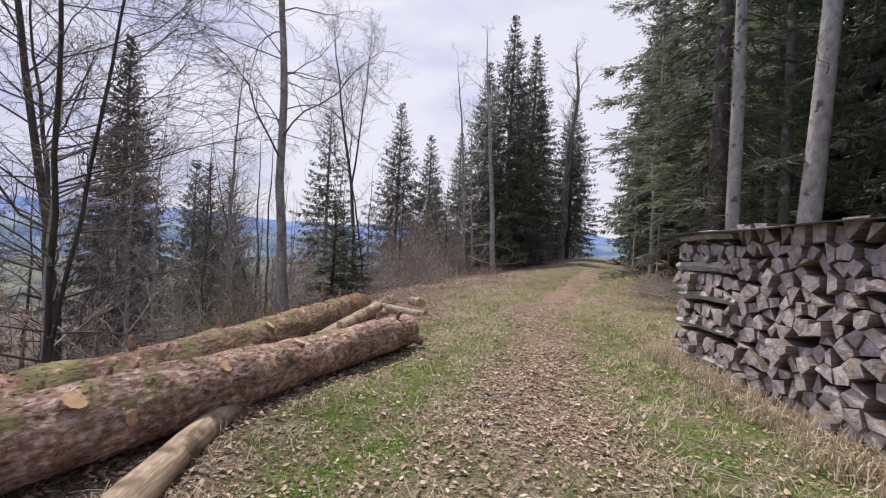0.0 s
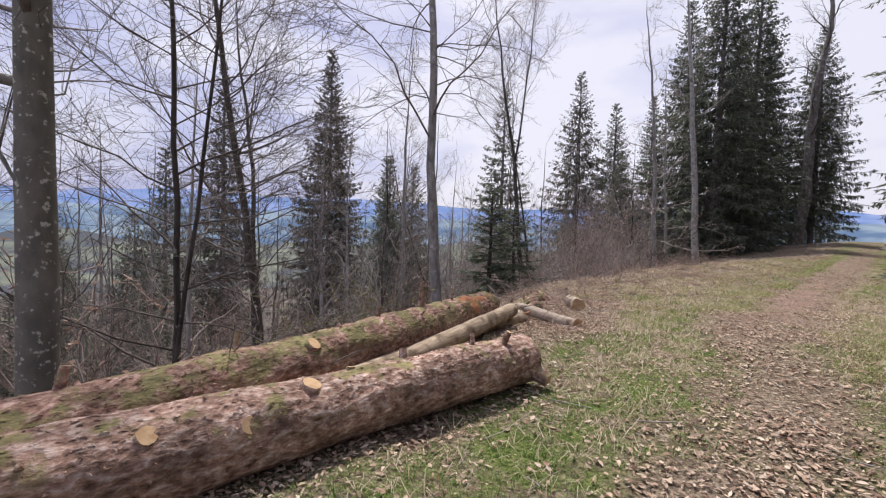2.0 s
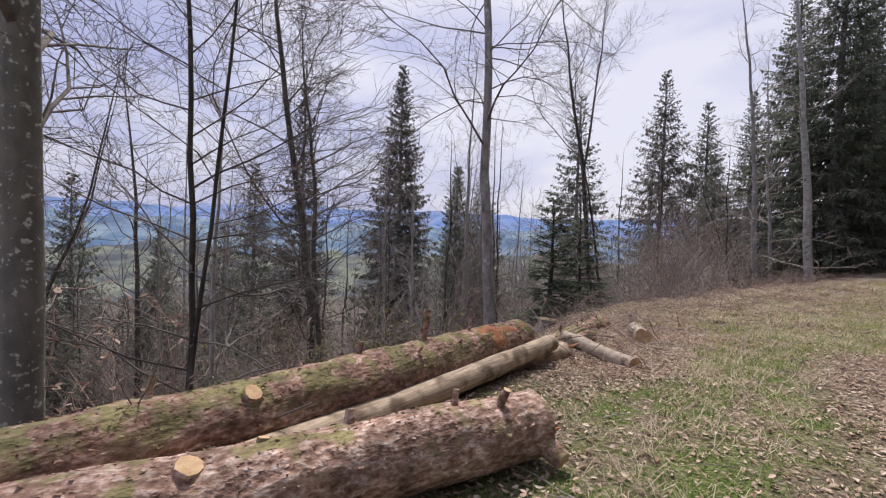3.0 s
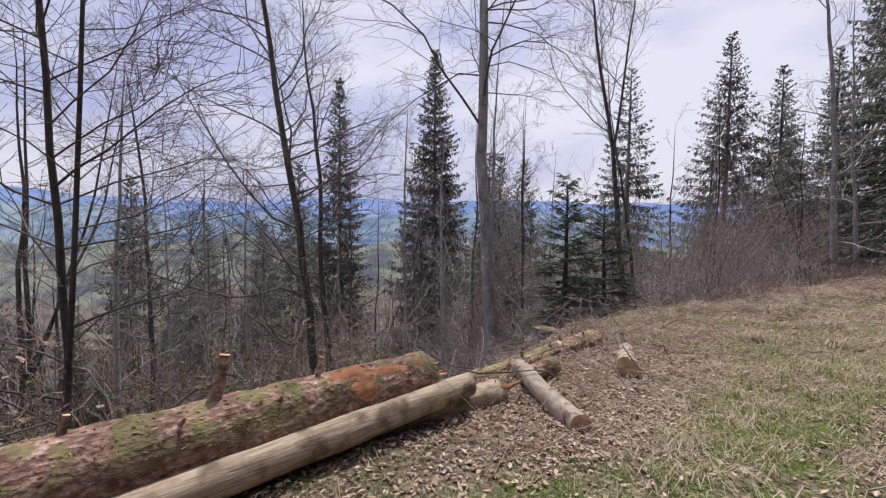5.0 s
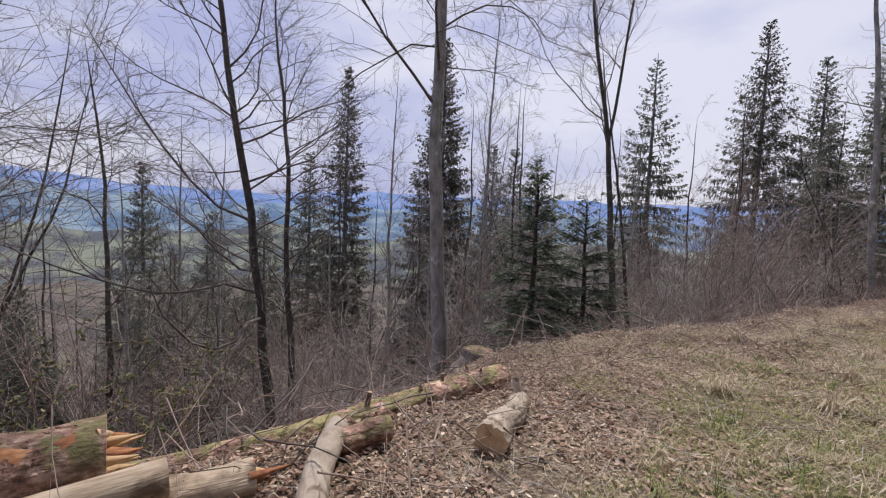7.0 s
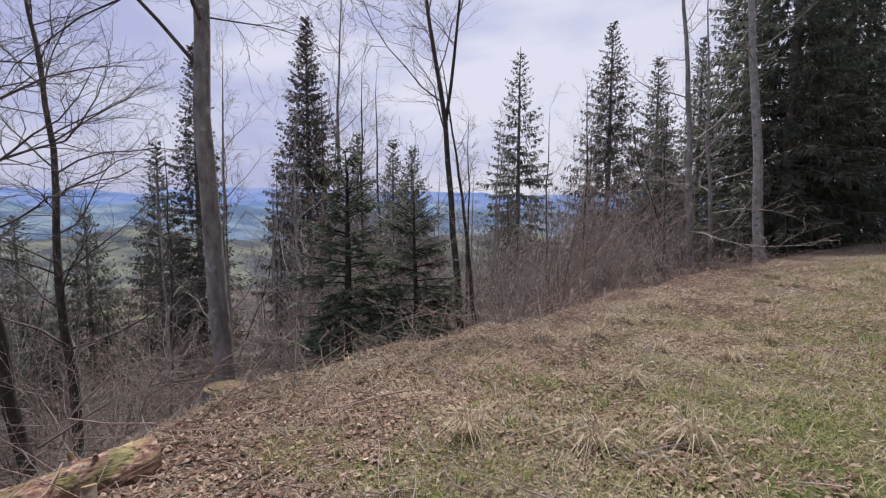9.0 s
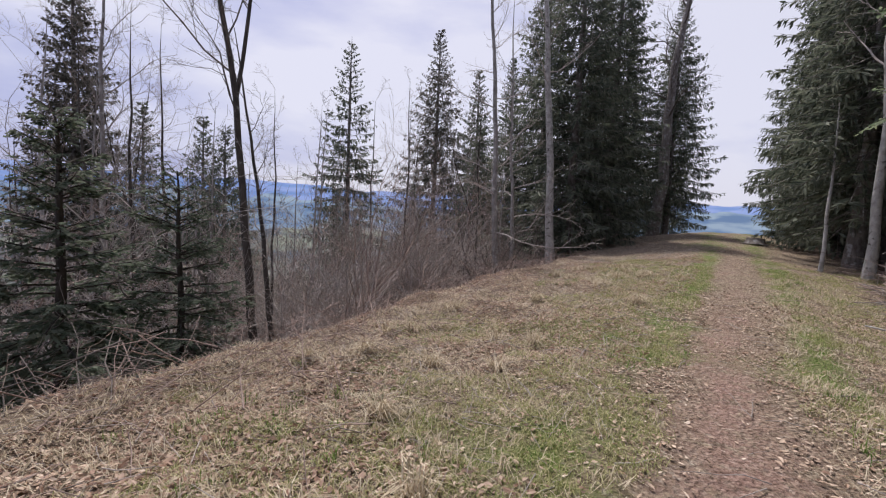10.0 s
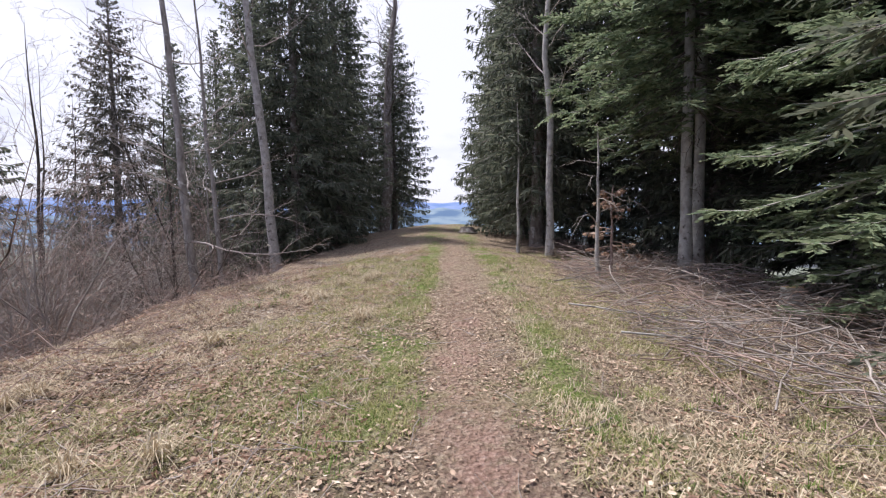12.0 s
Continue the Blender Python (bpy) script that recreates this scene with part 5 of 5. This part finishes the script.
blades("grass", 42000, 5, M_GRASS, grassy, (0.03, 0.1), "short green grass tufts along the path", 9, 1.0, 0.3)
blades("dry_grass", 16000, 6, M_STRAW, strawy, (0.06, 0.22), "matted straw-coloured dry grass", 9, 1.0, 0.8)
def edge_band(rng, n):
    y = rng.uniform(13.2, 30, n)
    x = np.interp(y, ROAD_Y, EDGE_X) + rng.normal(size=n) * 0.9 + 0.5
    keep = rng.random(n) < 0.55 + 0.6 * fractal(x, y, 1.3, 50)
    return x[keep], y[keep]


def tufty(rng, n):
    y = 2.5 + 22 * rng.random(n)
    x = road_x(y) + np.where(rng.random(n) < 0.5, 1.0, -1.0) * rng.uniform(0.8, 4.2, n)
    keep = (fractal(x, y, 1.5, 51) > 0.1) & ((x > 0.9) | (y > 12.8)) & (x > np.interp(y, ROAD_Y, EDGE_X)) & (x < 3.6 + 10 * (y > 7.6))
    return x[keep], y[keep]


blades("edge_grass", 1100, 8, M_STRAW, edge_band, (0.06, 0.22), "long withered grass along the slope's edge", 12, 1.0, 0.6)
blades("grass_tufts", 1200, 9, M_GRASS, tufty, (0.06, 0.2), "taller green grass tufts beside the path", 18, 0.85)


def matted(rng, n):
    y = 8.5 + 19 * rng.random(n) ** 1.1
    side = np.where(rng.random(n) < 0.6, -1.0, 1.0)
    x = road_x(y) + side * rng.uniform(0.55, 4.6, n)
    keep = (fractal(x, y, 1.3, 53) + 0.5 * fractal(x, y, 0.45, 54) > -0.1 + 0.3 * np.clip(road_x(y) - 3.2 - x, 0, 2)) & (x > np.interp(y, ROAD_Y, EDGE_X) - 1.2) & ((x > 0.9) | (y > 12.8))
    return x[keep], y[keep]


def tussocks(rng, n):
    y = rng.uniform(13.5, 26, n)
    x = road_x(y) - rng.uniform(1.5, 4.6, n)
    keep = x > np.interp(y, ROAD_Y, EDGE_X) - 0.5
    return np.repeat(x[keep], 3), np.repeat(y[keep], 3)


def leaf_patches(rng, n):
    y = rng.uniform(9, 28, n)
    x = road_x(y) + rng.uniform(-6.5, -0.9, n)
    keep = (fractal(x, y, 1.2, 55) + 0.4 * fractal(x, y, 0.4, 56) > -0.25 + 0.3 * np.clip(x - road_x(y) + 3.2, 0, 2)) & (x > np.interp(y, ROAD_Y, EDGE_X) - 2.0)
    return x[keep], y[keep]


blades("matted_grass", 22000, 14, M_OLIVE, matted, (0.04, 0.14), "matted olive-green winter grass on the verge", 10, 1.0, 0.5)
blades("grass_tussocks", 34, 15, M_STRAW, tussocks, (0.18, 0.42), "withered grass tussocks on the verge", 34, 1.0, 0.4)
litter("leaf_patches", 50000, 16, M_BROWN_LEAF, 0.018, leaf_patches, "drifts of reddish fallen leaves on the verge", 0.02)
blades("dry_tufts", 650, 10, M_STRAW, tufty, (0.08, 0.28), "dry grass tussocks beside the path", 18, 1.0, 0.55)
blades("pile_grass", 500, 7, M_STRAW, lambda rng, n: (3.75 + rng.normal(size=n) * 0.14, rng.uniform(3.4, 7.4, n)), (0.15, 0.4), "long dry grass along the woodpile's foot", 10, 0.75)


# ---- woodpile ----
def clip_cell(poly, p, q):
    """The part of a polygon nearer to p than to q."""
    mid, nrm = (p + q) / 2, q - p
    out = []
    for a, b in zip(poly, poly[1:] + poly[:1]):
        da, db = np.dot(a - mid, nrm), np.dot(b - mid, nrm)
        if da <= 0:
            out.append(a)
        if da * db < 0:
            out.append(a + (b - a) * da / (da - db))
    return out


PILE_X, PILE_Y0, PILE_Y1, PILE_TOP = 3.83, 2.9, 7.12, 1.62
woodpile = new("woodpile")
woodpile.matrix_basis = pose(PILE_X, 0, 0)
tagged(woodpile, "long stack of weathered split firewood with grey cut ends", "woodpile")
rngw = np.random.default_rng(21)
sites = []
for r, z in enumerate(np.arange(0.0, PILE_TOP - 0.03, 0.118)):
    for y in np.arange(PILE_Y0, PILE_Y1 - (0.95 if r % 3 == 1 else 0.0), 0.15):
        sites.append(np.array([y + (0.07 if r % 2 else 0) + rngw.uniform(-0.045, 0.045), z + 0.03 + rngw.uniform(-0.035, 0.035)]))
sites = np.array(sites)


def billet(poly, depth, front, name="split_log", along_y=False, y0=0.0):
    """One split billet: an irregular prism with grey end and split sides."""
    k = len(poly)
    c = np.mean(poly, 0)
    a = Acc()
    f = np.array([[front + rngw.uniform(-0.008, 0.008), *p] for p in poly])
    ch = np.array([[front + 0.012, *(c + (p - c) * 1.04)] for p in poly])
    bk = np.array([[depth, *(c + (p - c) * rngw.uniform(0.9, 1.05))] for p in poly])
    cen = np.array([[front - 0.004, *c]])
    m = np.arange(k)
    mn = (m + 1) % k
    a.add(np.vstack([f, cen]), tris=np.stack([m, mn, 0 * m + k], -1), mat=0)
    a.add(np.vstack([f, ch, bk]), np.concatenate([np.stack([mn, m, m + k, mn + k], -1), np.stack([mn + k, m + k, m + 2 * k, mn + 2 * k], -1)]), mat=1)
    ob = part(name, a, [M_SPLIT_END, M_SPLIT_SIDE], woodpile, smooth=False)
    return ob


real = len(sites)
blank = []
for r, z in enumerate(np.arange(0.0, PILE_TOP - 0.03, 0.118)):
    if r % 3 == 1:
        blank += [np.array([y, z + 0.055]) for y in np.arange(PILE_Y1 - 0.92, PILE_Y1 + 0.1, 0.05)]
sites = np.concatenate([sites, np.array(blank)])
for i, p in enumerate(sites[:real]):
    near = np.argsort(((sites - p) ** 2).sum(1))[1:22]
    poly = [p + np.array(d) for d in ((-0.13, -0.12), (0.13, -0.12), (0.13, 0.12), (-0.13, 0.12))]
    for j in near:
        poly = clip_cell(poly, p, sites[j])
    keep = [v for n_, v in enumerate(poly) if np.linalg.norm(v - poly[n_ - 1]) > 0.022]
    if len(keep) > 4 and rngw.random() < 0.6:
        keep.pop(int(rngw.integers(len(keep))))
    if len(keep) > 3 and rngw.random() < 0.45:
        keep.pop(int(rngw.integers(len(keep))))
    if len(keep) < 3:
        continue
    c = np.mean(keep, 0)
    poly = [c + (v - c) * rngw.uniform(0.83, 0.98) for v in keep]
    poly = [np.array([v[0], max(v[1] + ground_h(PILE_X, v[0]) * 0.6, ground_h(PILE_X, v[0]) - 0.02)]) for v in poly]
    out = -0.05 * (i % 7 == 0) - 0.02 * abs(math.sin(p[1] * 2.0)) + rngw.uniform(-0.035, 0.035)
    billet(poly, 0.9, out)
for r, z in enumerate(np.arange(0.0, PILE_TOP - 0.03, 0.118)):
    if r % 3 != 1:
        continue
    for d in range(3):
        a = Acc()
        y0, y1 = 6.14 + rngw.uniform(-0.05, 0.05), 7.22 + rngw.uniform(-0.03, 0.06)
        w = rngw.uniform(0.045, 0.06)
        ys_ = np.linspace(y0, y1, 6)
        zz = z + 0.06 + rngw.uniform(-0.01, 0.01) + 0.0 * ys_
        pts = np.stack([0.03 + d * 0.3 + 0.01 * np.sin(ys_ * 7 + r), ys_, zz + 0.008 * np.sin(ys_ * 5)], -1)
        tube(a, pts, np.full(6, w), 6, 1, rngw, 0.12, caps=0)
        part("cross_log", a, [M_SPLIT_END, M_PALE_BARK], woodpile, smooth=False)
acc = Acc()
cy = np.linspace(PILE_Y0 - 0.2, PILE_Y1 + 0.22, 16)
cx = np.array([-0.16, 0.15, 0.5, 0.9, 1.1])
rows = []
for layer in (0.0, 0.012):
    for i_, x_ in enumerate(cx):
        rows.append(np.stack([np.full(16, PILE_X + x_) + 0.012 * np.sin(cy * 6), cy, PILE_TOP + 0.02 + layer + 0.05 * (x_ / 1.1) + 0.01 * np.sin(cy * 3.1 + x_ * 4) - 0.025 * (i_ == 0)], -1))
grid = np.stack(rows).reshape(2, 5, 16, 3)


def idx(a_, b_, c_):
    return (a_ * 5 + b_) * 16 + c_


quads = []
for b_ in range(4):
    for c_ in range(15):
        quads.append((idx(1, b_, c_), idx(1, b_ + 1, c_), idx(1, b_ + 1, c_ + 1), idx(1, b_, c_ + 1)))
        quads.append((idx(0, b_, c_), idx(0, b_, c_ + 1), idx(0, b_ + 1, c_ + 1), idx(0, b_ + 1, c_)))
for c_ in range(15):
    for b_ in (0, 4):
        quads.append((idx(0, b_, c_), idx(1, b_, c_), idx(1, b_, c_ + 1), idx(0, b_, c_ + 1)))
for b_ in range(4):
    for c_ in (0, 15):
        quads.append((idx(0, b_, c_), idx(0, b_ + 1, c_), idx(1, b_ + 1, c_), idx(1, b_, c_)))
acc.add(grid.reshape(-1, 3), quads)
tagged(new("woodpile_cover", acc.mesh("woodpile_cover", M_COVER, False)), "black roofing sheet laid over the woodpile", "cover")
